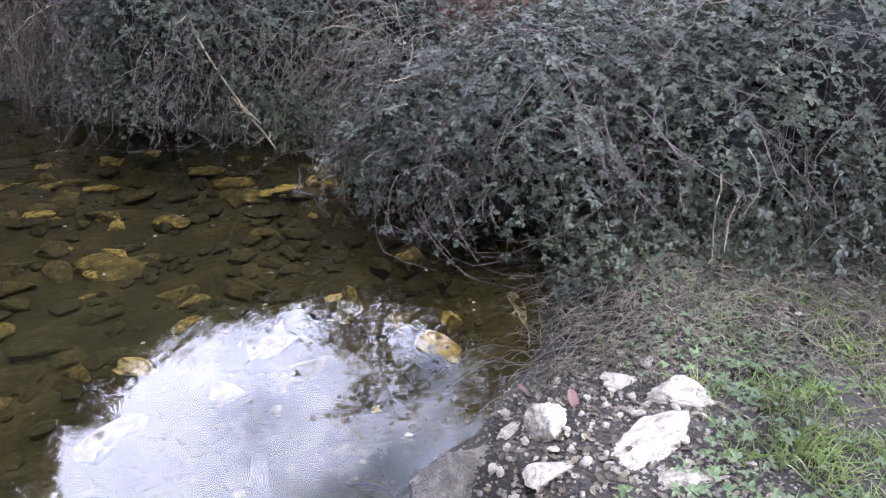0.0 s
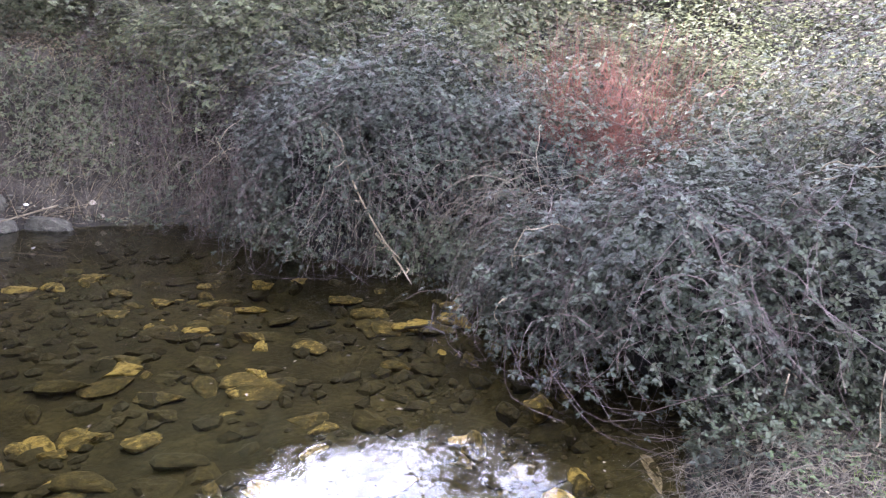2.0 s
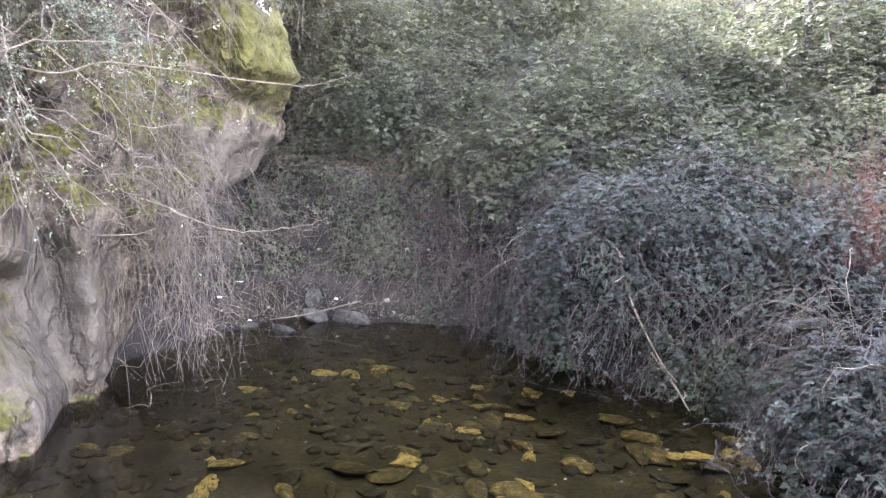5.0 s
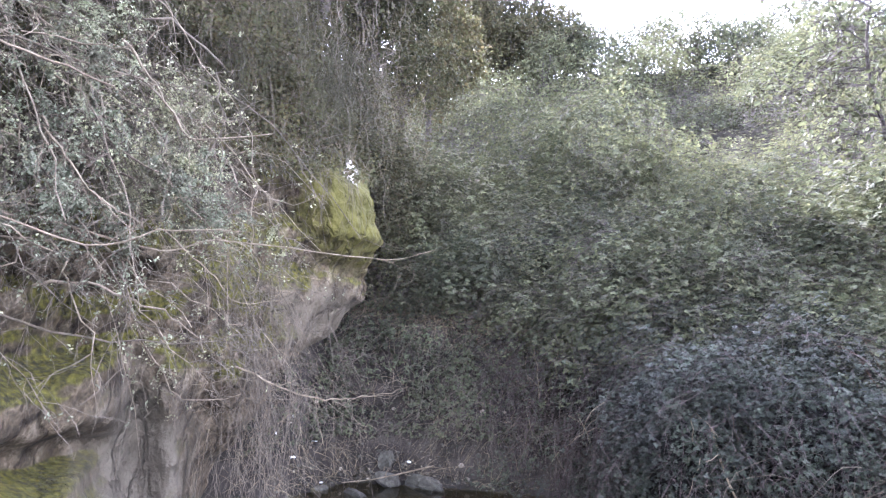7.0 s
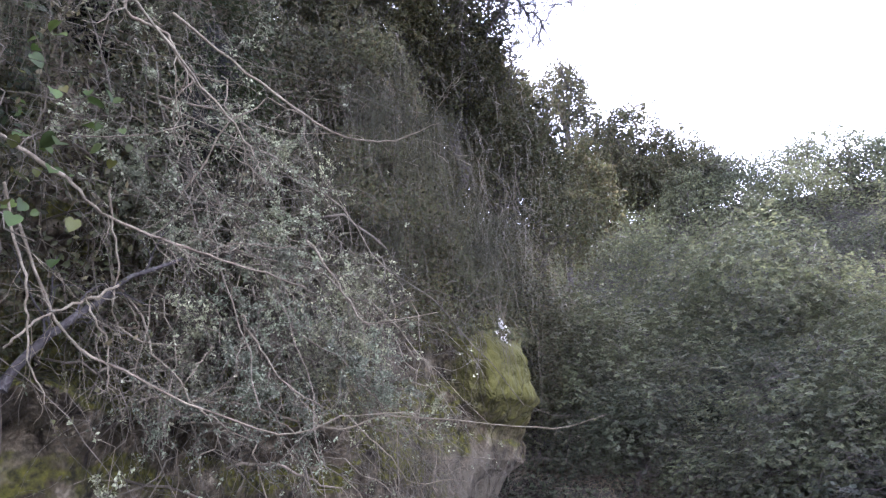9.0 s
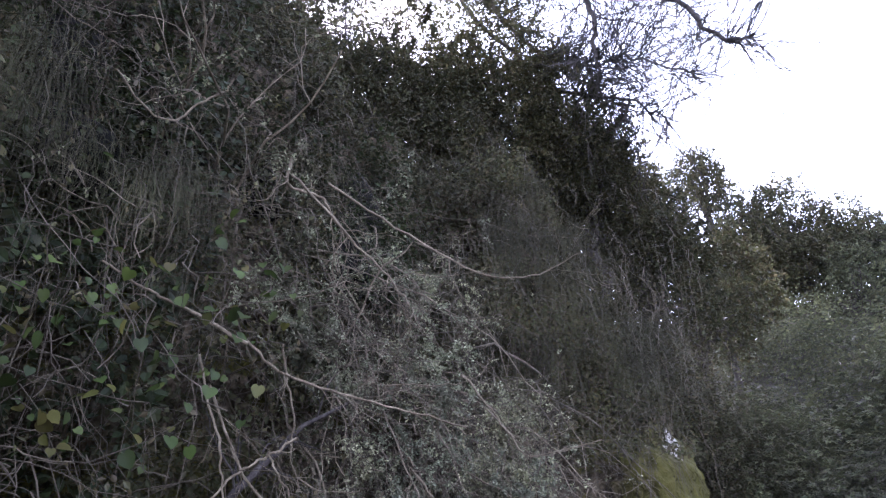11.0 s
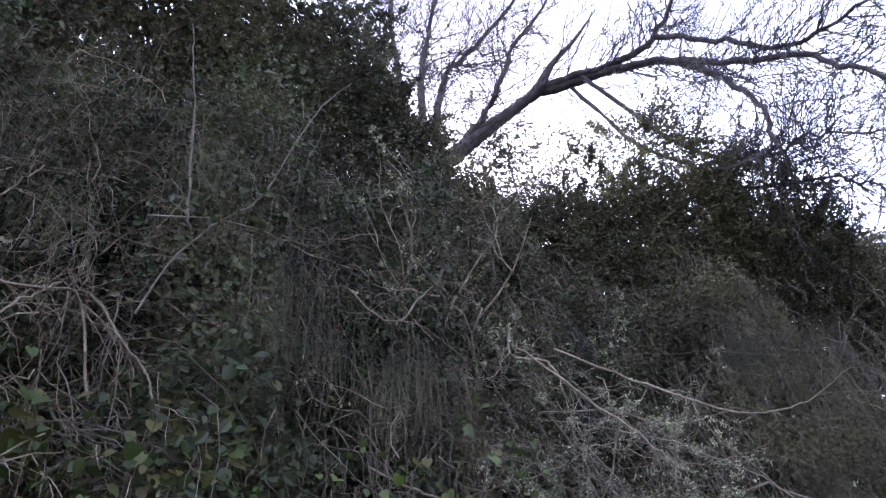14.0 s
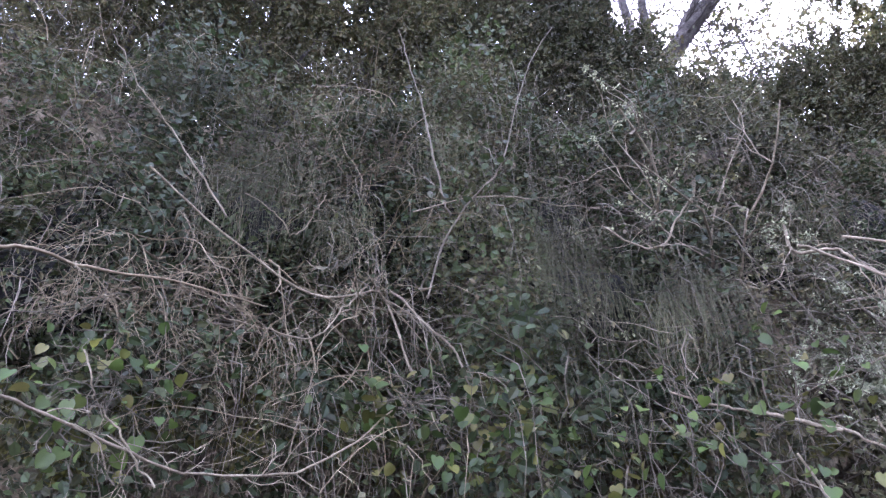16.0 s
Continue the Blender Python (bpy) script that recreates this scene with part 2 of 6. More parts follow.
def raw_mesh(name, verts, faces, material, smooth=False):
    """A mesh from arrays of places and of equal faces."""
    verts, faces = np.asarray(verts, np.float32), np.asarray(faces, np.int32)
    me = bpy.data.meshes.new(name)
    me.vertices.add(len(verts))
    me.vertices.foreach_set("co", verts.ravel())
    k = faces.shape[1]
    me.loops.add(faces.size)
    me.loops.foreach_set("vertex_index", faces.ravel())
    me.polygons.add(len(faces))
    me.polygons.foreach_set("loop_start", np.arange(0, faces.size, k, dtype=np.int32))
    me.polygons.foreach_set("use_smooth", np.full(len(faces), smooth))
    me.update(calc_edges=True)
    me.materials.append(material)
    return me


def thing(name, place, label, category, group="", kind=""):
    ob = new(name)
    ob.location = place
    return tagged(ob, label, category, group, kind)


def child(name, mesh, parent, label="", kind=""):
    """Hangs a mesh whose places are world places under a thing."""
    ob = new(name, mesh)
    ob.parent = parent
    if parent.parent:
        ob.matrix_parent_inverse = Matrix.Translation(parent.location + parent.parent.location).inverted()
    else:
        ob.matrix_parent_inverse = Matrix.Translation(parent.location).inverted()
    return tagged(ob, label, "", "", kind)


def unit(v):
    return v / np.maximum(1e-9, np.linalg.norm(v, axis=-1, keepdims=True))


LEAFLET = (np.array([(0, 0, 0), (-.30, .30, .07), (-.27, .68, .05), (0, 1, -.08), (.27, .68, .05), (.30, .30, .07)], float), np.array([(0, 3, 2, 1), (0, 5, 4, 3)]))


def _trefoil():
    v, f = [], []
    for k, (ang, s) in enumerate(((0, 1.0), (75, .82), (-75, .82))):
        c, d = math.cos(radians(ang)), math.sin(radians(ang))
        p = LEAFLET[0] * s
        v.append(np.stack([p[:, 0] * c - p[:, 1] * d, p[:, 0] * d + p[:, 1] * c + (.12 if k == 0 else 0), p[:, 2]], 1))
        f.append(LEAFLET[1] + 6 * k)
    return np.concatenate(v), np.concatenate(f)


TREFOIL = _trefoil()
DIAMOND = (np.array([(0, 0, 0), (-.29, .48, .07), (0, 1, -.06), (.29, .48, .07)], float), np.array([(0, 3, 2, 1)]))


def _three():
    v, f = [], []
    for k, (ang, s) in enumerate(((0, 1.0), (75, .82), (-75, .82))):
        c, d = math.cos(radians(ang)), math.sin(radians(ang))
        p = DIAMOND[0] * s * np.array((1.15, 1, 1))
        v.append(np.stack([p[:, 0] * c - p[:, 1] * d, p[:, 0] * d + p[:, 1] * c + (.12 if k == 0 else 0), p[:, 2]], 1))
        f.append(DIAMOND[1] + 4 * k)
    return np.concatenate(v), np.concatenate(f)


THREE = _three()


def leaves(places, out, size, shape=LEAFLET, up=0.6, away=0.5, wild=0.6, droop=0.3):
    """Places, faces of leaves whose upper sides turn up, away from the plant and at random."""
    n = len(places)
    nrm = unit(up * np.array((0, 0, 1.0)) + away * out + wild * rng.normal(size=(n, 3)))
    t = rng.normal(size=(n, 3)) + 0.6 * out - droop * np.array((0, 0, 1.0))
    t = unit(t - (t * nrm).sum(1, keepdims=True) * nrm)
    s = np.cross(t, nrm)
    v, f = shape
    size = np.broadcast_to(size, (n,))[:, None, None]
    w = (v[None, :, 0:1] * s[:, None] + v[None, :, 1:2] * t[:, None] + v[None, :, 2:3] * nrm[:, None]) * size + places[:, None]
    return w.reshape(-1, 3), (f[None] + (np.arange(n) * len(v))[:, None, None]).reshape(-1, f.shape[1])


def tubes(paths, radii, sides=4):
    """Places and faces of round stems along paths (n, k, 3) with radii (n, k)."""
    paths, radii = np.asarray(paths, float), np.asarray(radii, float)
    n, k, _ = paths.shape
    t = np.gradient(paths, axis=1)
    t = unit(t)
    ref = np.where(np.abs(t[..., 2:3]) > .9, np.array((1.0, 0, 0)), np.array((0, 0, 1.0)))
    a = unit(np.cross(t, ref))
    b = np.cross(t, a)
    ang = np.arange(sides) * 2 * np.pi / sides
    v = paths[:, :, None] + radii[:, :, None, None] * (np.cos(ang)[:, None] * a[:, :, None] + np.sin(ang)[:, None] * b[:, :, None])
    i = np.arange(n * k * sides).reshape(n, k, sides)
    j = np.roll(i, -1, 2)
    f = np.stack([i[:, :-1], j[:, :-1], j[:, 1:], i[:, 1:]], -1)
    return v.reshape(-1, 3), f.reshape(-1, 4)


def joined(chunks):
    v, f, o = [], [], 0
    for a, b in chunks:
        v.append(a), f.append(b + o)
        o += len(a)
    return np.concatenate(v), np.concatenate(f)


def wobble(p, scale, amount, seed=0.0):
    """Smooth noise at the places p, about -amount to amount."""
    q = p * scale + seed
    s = np.sin(q[..., 0] * 1.7 + 1.3 * np.sin(q[..., 1] * 1.1 + seed)) + np.sin(q[..., 1] * 2.3 + 1.7 * np.sin(q[..., 2] * 1.3)) + np.sin(q[..., 2] * 1.9 + 1.5 * np.sin(q[..., 0] * 1.6 + 2.0))
    q = q * 2.31 + 5.0
    s2 = np.sin(q[..., 0] * 1.3 + 1.1 * np.sin(q[..., 2])) + np.sin(q[..., 1] * 1.9 + 1.4 * np.sin(q[..., 0])) + np.sin(q[..., 2] * 1.5 + 1.2 * np.sin(q[..., 1]))
    return amount * (s / 3 + 0.5 * s2 / 3)


def arcs(base, end, lift, k=9, jitter=0.05):
    """Bowed stems from base to end that rise by lift in the middle."""
    n = len(base)
    u = np.linspace(0, 1, k)[None, :, None]
    p = base[:, None] * (1 - u) + end[:, None] * u
    p = p + np.asarray(lift).reshape(-1, 1, 1) * (4 * u * (1 - u)) * np.array((0, 0, 1.0))
    j = np.cumsum(rng.normal(size=(n, k, 3)), axis=1) * jitter
    j -= j[:, :1]
    return p + j


def smooth_path(points, k=24):
    """A smooth line through a few places."""
    p = np.array(points, float)
    p = np.concatenate([[2 * p[0] - p[1]], p, [2 * p[-1] - p[-2]]])
    out = []
    for u in np.linspace(0, len(points) - 1 - 1e-6, k):
        i = int(u)
        f = u - i
        a, b, c, d = p[i], p[i + 1], p[i + 2], p[i + 3]
        out.append(.5 * (2 * b + (c - a) * f + (2 * a - 5 * b + 4 * c - d) * f * f + (3 * b - a - 3 * c + d) * f ** 3))
    return np.array(out)


def taper(n, k, r0, r1):
    u = np.linspace(0, 1, k)[None]
    return np.broadcast_to(np.asarray(r0).reshape(-1, 1) * (1 - u) + np.asarray(r1).reshape(-1, 1) * u, (n, k))


def branching(start, way, length, radius, depth, spread=35, bend=0.12, sag=0.0, fork=(3, 5), ratio=0.62, k=8, out=None):
    """A bare limb and its side shoots, as a list of (path, r0, r1)."""
    out = [] if out is None else out
    d, p = unit(np.asarray(way, float)), np.asarray(start, float)
    pts = [p]
    for _ in range(k - 1):
        d = unit(d + rng.normal(size=3) * bend + np.array((0, 0, -sag)))
        p = p + d * length / (k - 1)
        pts.append(p)
    pts = np.array(pts)
    out.append((pts, radius, radius * 0.45 if depth else max(radius * 0.3, 0.0012)))
    if depth:
        for i in range(rng.integers(*fork) + 1):
            u = 0.25 + 0.75 * (i + rng.random() * .8) / fork[1]
            j = min(k - 2, int(u * (k - 1)))
            t = unit(pts[j + 1] - pts[j])
            side = unit(np.cross(t, rng.normal(size=3)))
            a = radians(spread) * rng.uniform(.6, 1.3)
            branching(pts[j], t * math.cos(a) + side * math.sin(a), length * ratio * rng.uniform(.7, 1.15), radius * 0.58, depth - 1, spread, bend * 1.1, sag, fork, ratio, k, out)
    return out


def sprays(start, out, length, k=10, gravity=0.10, curl=0.16, rise=0.35, spread=0.7):
    """Shoots (n, k, 3) that leave the plant, wander and bow under their weight."""
    n = len(start)
    d = unit(out + spread * rng.normal(size=(n, 3)) + np.array((0, 0, rise)))
    step = (np.broadcast_to(length, (n,)) / (k - 1))[:, None]
    p, path = np.array(start, float), [np.array(start, float)]
    for _ in range(k - 1):
        d = unit(d + curl * rng.normal(size=(n, 3)) - np.array((0, 0, gravity)))
        p = p + d * step
        path.append(p)
    return np.stack(path, 1)


def limbs(found, sides=4):
    n, k = len(found), len(found[0][0])
    return tubes(np.array([f[0] for f in found]), taper(n, k, [f[1] for f in found], [f[2] for f in found]), sides)


def polar(az, d, z):
    """The place at az degrees to the left of +y, d metres off, at the height z."""
    az = np.radians(az)
    return np.stack([-np.sin(az) * d, np.cos(az) * d, np.broadcast_to(z, np.shape(az))], -1)


# ---- the ground, one sheet ----
POND = [(0.0, 0.9), (-0.08, 1.40), (-0.06, 1.60), (0.09, 1.70), (0.19, 1.90), (0.33, 2.10), (0.44, 2.40), (0.47, 2.75), (0.72, 3.15), (0.5, 3.6), (-0.4, 4.1), (-0.9, 4.9), (-2.0, 5.3), (-3.0, 5.75),
        (-4.1, 6.5), (-5.2, 6.15), (-6.4, 5.6), (-6.35, 4.5), (-6.2, 3.4), (-5.9, 2.4), (-5.6, 1.2), (-5.0, 0.0), (-3.9, -1.2), (-2.6, -0.9), (-1.3, 0.2), (-0.5, 0.6)]
WALL_AZ = [40, 44, 52, 60, 70, 80, 95, 110, 130, 160, 180]
WALL_D = [7.9, 7.6, 7.2, 6.3, 5.6, 4.9, 4.2, 3.9, 4.0, 4.8, 6.0]


def shore_distance(x, y):
    """Metres to the shore, negative over the pond."""
    p = np.stack([x, y], -1)
    best, inside = np.full(x.shape, 1e9), np.zeros(x.shape, bool)
    for (ax, ay), (bx, by) in zip(POND, POND[1:] + POND[:1]):
        e = np.array((bx - ax, by - ay))
        w = p - np.array((ax, ay))
        u = np.clip((w @ e) / (e @ e), 0, 1)
        best = np.minimum(best, np.linalg.norm(w - u[..., None] * e, axis=-1))
        cross = ((ay > y) != (by > y)) & (x < (bx - ax) * (y - ay) / (by - ay + 1e-12) + ax)
        inside ^= cross
    return np.where(inside, -best, best)


def ease(v):
    v = np.clip(v, 0, 1)
    return v * v * (3 - 2 * v)


def ground_height(x, y):
    sd = shore_distance(x, y)
    az, d = np.degrees(np.arctan2(-x, y)), np.hypot(x, y)
    bed = -0.19 * ease(-sd / 0.8) - 0.04 * ease(-sd / 0.1)
    bank = 0.13 * ease(sd / 0.45) + 0.02 * ease(sd / 0.05)
    z = np.where(sd < 0, bed, bank)
    hill = np.interp(d, [0, 4.6, 7, 9, 14, 20, 28, 45, 90, 200], [0, 0, 0.75, 1.7, 3.9, 7.2, 12.4, 17, 20, 20])
    hill = hill * ease((az + 75) / 45) * ease((120 - az) / 40) * ease(sd / 0.8)
    edge = np.interp(np.where(az < 0, 0, az), WALL_AZ, WALL_D)
    edge = edge + 0.7 + 0.7 * ease((54 - az) / 7)
    top = 5.4 + 0.25 * np.clip(d - edge, 0, 14)
    top = top * ease((az - 43) / 4) * ease((205 - az) / 25)
    wall = top * ease((d - edge - 0.3) / (1.1 + 1.2 * ease((54 - az) / 7)))
    lump = wobble(np.stack([x, y, 0 * x], -1), 0.9, 0.06) + wobble(np.stack([x, y, 0 * x], -1), 4.0, 0.018)
    return np.where(wall > 0.02, np.maximum(z + hill, wall), z + hill) + lump * np.where(sd < 0, ease(-sd / .4) * .5, ease(sd / .3) * (1 + np.minimum(d, 30) * .05))


ga = np.radians(np.linspace(-180, 180, 361)[:-1])
gd = np.concatenate([np.linspace(0.02, 4.0, 95), np.linspace(4.045, 11.0, 150), np.geomspace(11.08, 300, 64)])
GA, GD = np.meshgrid(ga, gd, indexing="ij")
gx, gy = -np.sin(GA) * GD, np.cos(GA) * GD
gv = np.stack([gx, gy, ground_height(gx, gy)], -1)
na, nd = gv.shape[:2]
gi = np.arange(na * nd).reshape(na, nd)
gj = np.roll(gi, -1, 0)
gf = np.stack([gi[:, :-1], gj[:, :-1], gj[:, 1:], gi[:, 1:]], -1).reshape(-1, 4)[:, ::-1]
ground_me = raw_mesh("ground", gv.reshape(-1, 3), gf, M_SOIL, True)
ground_me.materials.append(M_BED)
mid = gv.reshape(-1, 3)[gf].mean(1)
ground_me.polygons.foreach_set("material_index", (mid[:, 2] < 0.004).astype(np.int32))
ground = tagged(new("ground", ground_me), "dark earth bank rising from the pond to a hillside", "ground", "", "structure")

bm = bmesh.new()
bmesh.ops.create_circle(bm, cap_ends=True, segments=64, radius=6.2)
for v_ in bm.verts:
    v_.co.x = v_.co.x * 0.72 - 3.0
    v_.co.y = v_.co.y * 0.78 + 2.9
me = bpy.data.meshes.new("pond_water")
bm.to_mesh(me)
bm.free()
me.materials.append(M_WATER)
water = tagged(new("water", me), "still clear brown pond water mirroring the sky", "water", "", "structure")

# ---- the rock wall on the near side of the gully ----


def wall_depth(az, z):
    """How far off the rock wall stands at az degrees and the height z."""
    d = np.interp(az, WALL_AZ, WALL_D) + 0.16 * np.clip(z - 3.2, 0, 8)
    p = np.stack([az * 0.09, z, 0 * z], -1)
    uneven = wobble(p, 2.1, 0.16, 5.0)
    fold = 0.13 * np.sin(az * 1.25 + 1.2 * np.sin(z * 1.3 + 1)) * ease((2.0 - z) / 0.8) * ease((69 - az) / 3)
    shelf = 0.42 * ease((1.62 + uneven - z) / 0.16) * ease((az - 64.6 + 1.6 * np.sin(z * 3.1)) / 4) * ease((z - 1.05 - uneven) / 0.25)
    shelf = shelf + 0.75 * ease((0.95 + uneven - z) / 0.16) * ease((az - 66.0 + 1.6 * np.sin(z * 4.3 + 1)) / 3.6)
    shelf = shelf + 0.38 * ease((2.75 + uneven * 2 - z) / 0.2) * ease((z - 2.1) / 0.4) * ease((az - 62) / 4)
    shelf = shelf + 0.35 * ease((3.6 - z) / 0.3) * ease((z - 2.4) / 0.5) * ease((56 - az) / 5)
    shelf = shelf + 0.30 * np.exp(-((az - 49) / 4.5) ** 2 - ((z - 2.95) / .5) ** 2) - 0.25 * np.exp(-((az - 52) / 5) ** 2 - ((z - 2.0) / .35) ** 2)
    return d + fold - shelf + wobble(p, 1.3, 0.20, 3.0) + wobble(p, 4.1, 0.08, 8.0)


EDGE_Z = [-0.5, 0.0, 0.5, 1.08, 1.3, 1.6, 1.84, 2.2, 2.55, 2.84, 3.3, 3.7, 4.1, 4.4, 4.75, 6.2, 9.0]
EDGE_AZ = [64, 62, 60, 56.5, 55.8, 53.4, 50.0, 48.0, 47.6, 46.6, 47.6, 48.4, 49.6, 51.2, 52.6, 58, 64]
wz = np.concatenate([np.linspace(-0.5, 4.2, 190), np.linspace(4.24, 6.6, 40)])
wu = np.concatenate([np.linspace(-0.10, 0, 10)[:-1], np.linspace(0, 1, 300) ** 1.9])
WU, WZ = np.meshgrid(wu, wz, indexing="ij")
w_edge = np.interp(WZ, EDGE_Z, EDGE_AZ) + wobble(np.stack([WZ, 0 * WZ, WZ], -1), 2.5, 0.35) + wobble(np.stack([WZ, 0 * WZ, WZ], -1), 8.0, 0.45)
WA = w_edge + np.maximum(WU, 0) * (178 - w_edge)
WD = wall_depth(WA, WZ)
curl = np.clip(0.035 - WU, 0, 1) / 0.035
WD = WD + 0.45 * np.clip(curl, 0, 1) ** 2 + np.where(WU < 0, -WU * 22, 0)
WA = WA + np.where(WU < 0, -WU * 25, 0)
wv = polar(WA, WD, WZ)
wv = wv + unit(wv * np.array((1, 1, 0))) * wobble(wv, 6.0, 0.035)[..., None] + unit(wv * np.array((1, 1, 0))) * (wobble(wv, 15.0, 0.018) + wobble(wv, 34.0, 0.010, 3.0))[..., None]
wi = np.arange(wv.shape[0] * wv.shape[1]).reshape(wv.shape[:2])
wf = np.stack([wi[:-1, :-1], wi[:-1, 1:], wi[1:, 1:], wi[1:, :-1]], -1).reshape(-1, 4)
M_CLIFF = shade("cliff_rock", [(0.28, (0.022, 0.017, 0.010)), (0.44, (0.052, 0.042, 0.026)), (0.55, (0.105, 0.086, 0.056)), (0.70, (0.26, 0.225, 0.165))], 4.5, 15, 0.88, 1.0, 34)
cn, cl = M_CLIFF.node_tree.nodes, M_CLIFF.node_tree.links
cb = cn["Principled BSDF"]
c_geo, c_sep, c_no, c_add, c_rmp, c_mx, c_col = cn.new("ShaderNodeNewGeometry"), cn.new("ShaderNodeSeparateXYZ"), cn.new("ShaderNodeTexNoise"), cn.new("ShaderNodeMath"), cn.new("ShaderNodeValToRGB"), cn.new("ShaderNodeMixRGB"), cn.new("ShaderNodeValToRGB")
c_no.inputs["Scale"].default_value, c_no.inputs["Detail"].default_value = 2.0, 10
cl.new(c_geo.outputs["Normal"], c_sep.inputs[0])
cl.new(c_geo.outputs["Position"], c_no.inputs["Vector"])
c_add.operation = "MULTIPLY_ADD"
c_add.inputs[1].default_value = 0.7
cl.new(c_sep.outputs["Z"], c_add.inputs[0])
cl.new(c_no.outputs["Fac"], c_add.inputs[2])
cl.new(c_add.outputs[0], c_rmp.inputs["Fac"])
c_low, c_lz = cn.new("ShaderNodeMapRange"), cn.new("ShaderNodeSeparateXYZ")   # the foot, washed by floods, bears no moss
cl.new(c_geo.outputs["Position"], c_lz.inputs[0])
cl.new(c_lz.outputs["Z"], c_low.inputs["Value"])
c_low.inputs["From Min"].default_value, c_low.inputs["From Max"].default_value = 1.1, 1.9
c_low.inputs["To Min"].default_value, c_low.inputs["To Max"].default_value = -0.22, 0.06
c_top, c_two = cn.new("ShaderNodeMapRange"), cn.new("ShaderNodeMath")   # less moss towards the top, too
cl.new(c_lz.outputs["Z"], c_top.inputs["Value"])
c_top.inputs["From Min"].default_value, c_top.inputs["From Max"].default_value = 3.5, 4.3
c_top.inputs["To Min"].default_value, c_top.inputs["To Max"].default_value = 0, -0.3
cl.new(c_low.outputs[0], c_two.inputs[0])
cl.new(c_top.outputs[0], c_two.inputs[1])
c_sum = cn.new("ShaderNodeMath")
cl.new(c_add.outputs[0], c_sum.inputs[0])
cl.new(c_two.outputs[0], c_sum.inputs[1])
cl.new(c_sum.outputs[0], c_rmp.inputs["Fac"])
c_rmp.color_ramp.elements[0].position, c_rmp.color_ramp.elements[1].position = 0.45, 0.63
c_fine = cn.new("ShaderNodeTexNoise")
c_fine.inputs["Scale"].default_value, c_fine.inputs["Detail"].default_value = 24, 12
cl.new(c_geo.outputs["Position"], c_fine.inputs["Vector"])
cl.new(c_fine.outputs["Fac"], c_col.inputs["Fac"])
c_col.color_ramp.elements[0].position, c_col.color_ramp.elements[0].color = 0.35, (0.022, 0.020, 0.007, 1)
c_col.color_ramp.elements[1].position, c_col.color_ramp.elements[1].color = 0.72, (0.105, 0.096, 0.012, 1)
c_map, c_str, c_crk, c_cr, c_mul, c_bmp, c_hm = cn.new("ShaderNodeMapping"), cn.new("ShaderNodeTexNoise"), cn.new("ShaderNodeTexVoronoi"), cn.new("ShaderNodeValToRGB"), cn.new("ShaderNodeMixRGB"), cn.new("ShaderNodeBump"), cn.new("ShaderNodeMath")
c_map.inputs["Rotation"].default_value, c_map.inputs["Scale"].default_value = (0.5, 0.35, 0.0), (1.0, 1.0, 0.6)
cl.new(c_geo.outputs["Position"], c_map.inputs["Vector"])
c_str.inputs["Scale"].default_value, c_str.inputs["Detail"].default_value, c_str.inputs["Distortion"].default_value = 7.0, 15, 0.2
cl.new(c_map.outputs[0], c_str.inputs["Vector"])
c_crk.feature = "DISTANCE_TO_EDGE"
c_crk.inputs["Scale"].default_value = 1.9
c_wv = cn.new("ShaderNodeVectorMath")
c_wv.operation = "MULTIPLY_ADD"
c_wv.inputs[1].default_value = (0.35, 0.35, 0.35)
cl.new(c_str.outputs["Color"], c_wv.inputs[0])
cl.new(c_map.outputs[0], c_wv.inputs[2])
cl.new(c_wv.outputs[0], c_crk.inputs["Vector"])
cl.new(c_crk.outputs["Distance"], c_cr.inputs["Fac"])
c_cr.color_ramp.elements[0].color, c_cr.color_ramp.elements[1].position = (0.30, 0.26, 0.20, 1), 0.05
c_mul.blend_type = "MULTIPLY"
c_mul.inputs["Fac"].default_value = 0.8
c_s2 = cn.new("ShaderNodeValToRGB")
c_s2.color_ramp.elements[0].position, c_s2.color_ramp.elements[0].color = 0.36, (0.55, 0.49, 0.40, 1)
c_s2.color_ramp.elements[1].position, c_s2.color_ramp.elements[1].color = 0.60, (1.25, 1.22, 1.18, 1)
cl.new(c_str.outputs["Fac"], c_s2.inputs["Fac"])
c_m2 = cn.new("ShaderNodeMixRGB")
c_m2.blend_type, c_m2.inputs["Fac"].default_value = "MULTIPLY", 1.0
cl.new(cb.inputs["Base Color"].links[0].from_socket, c_m2.inputs["Color1"])
cl.new(c_s2.outputs["Color"], c_m2.inputs["Color2"])
cl.new(c_m2.outputs["Color"], c_mul.inputs["Color1"])
cl.new(c_cr.outputs["Color"], c_mul.inputs["Color2"])
cl.new(c_mul.outputs["Color"], cb.inputs["Base Color"])
c_hm.operation = "MULTIPLY"
cl.new(c_str.outputs["Fac"], c_hm.inputs[0])
cl.new(c_cr.outputs["Color"], c_hm.inputs[1])
c_bmp.inputs["Strength"].default_value, c_bmp.inputs["Distance"].default_value = 0.9, 0.09
cl.new(c_hm.outputs[0], c_bmp.inputs["Height"])
cl.new(cb.inputs["Normal"].links[0].from_socket, c_bmp.inputs["Normal"])
cl.new(c_bmp.outputs["Normal"], cb.inputs["Normal"])
old = cb.inputs["Base Color"].links[0].from_socket
cl.new(c_rmp.outputs["Color"], c_mx.inputs["Fac"])
cl.new(old, c_mx.inputs["Color1"])
cl.new(c_col.outputs["Color"], c_mx.inputs["Color2"])
cl.new(c_mx.outputs["Color"], cb.inputs["Base Color"])
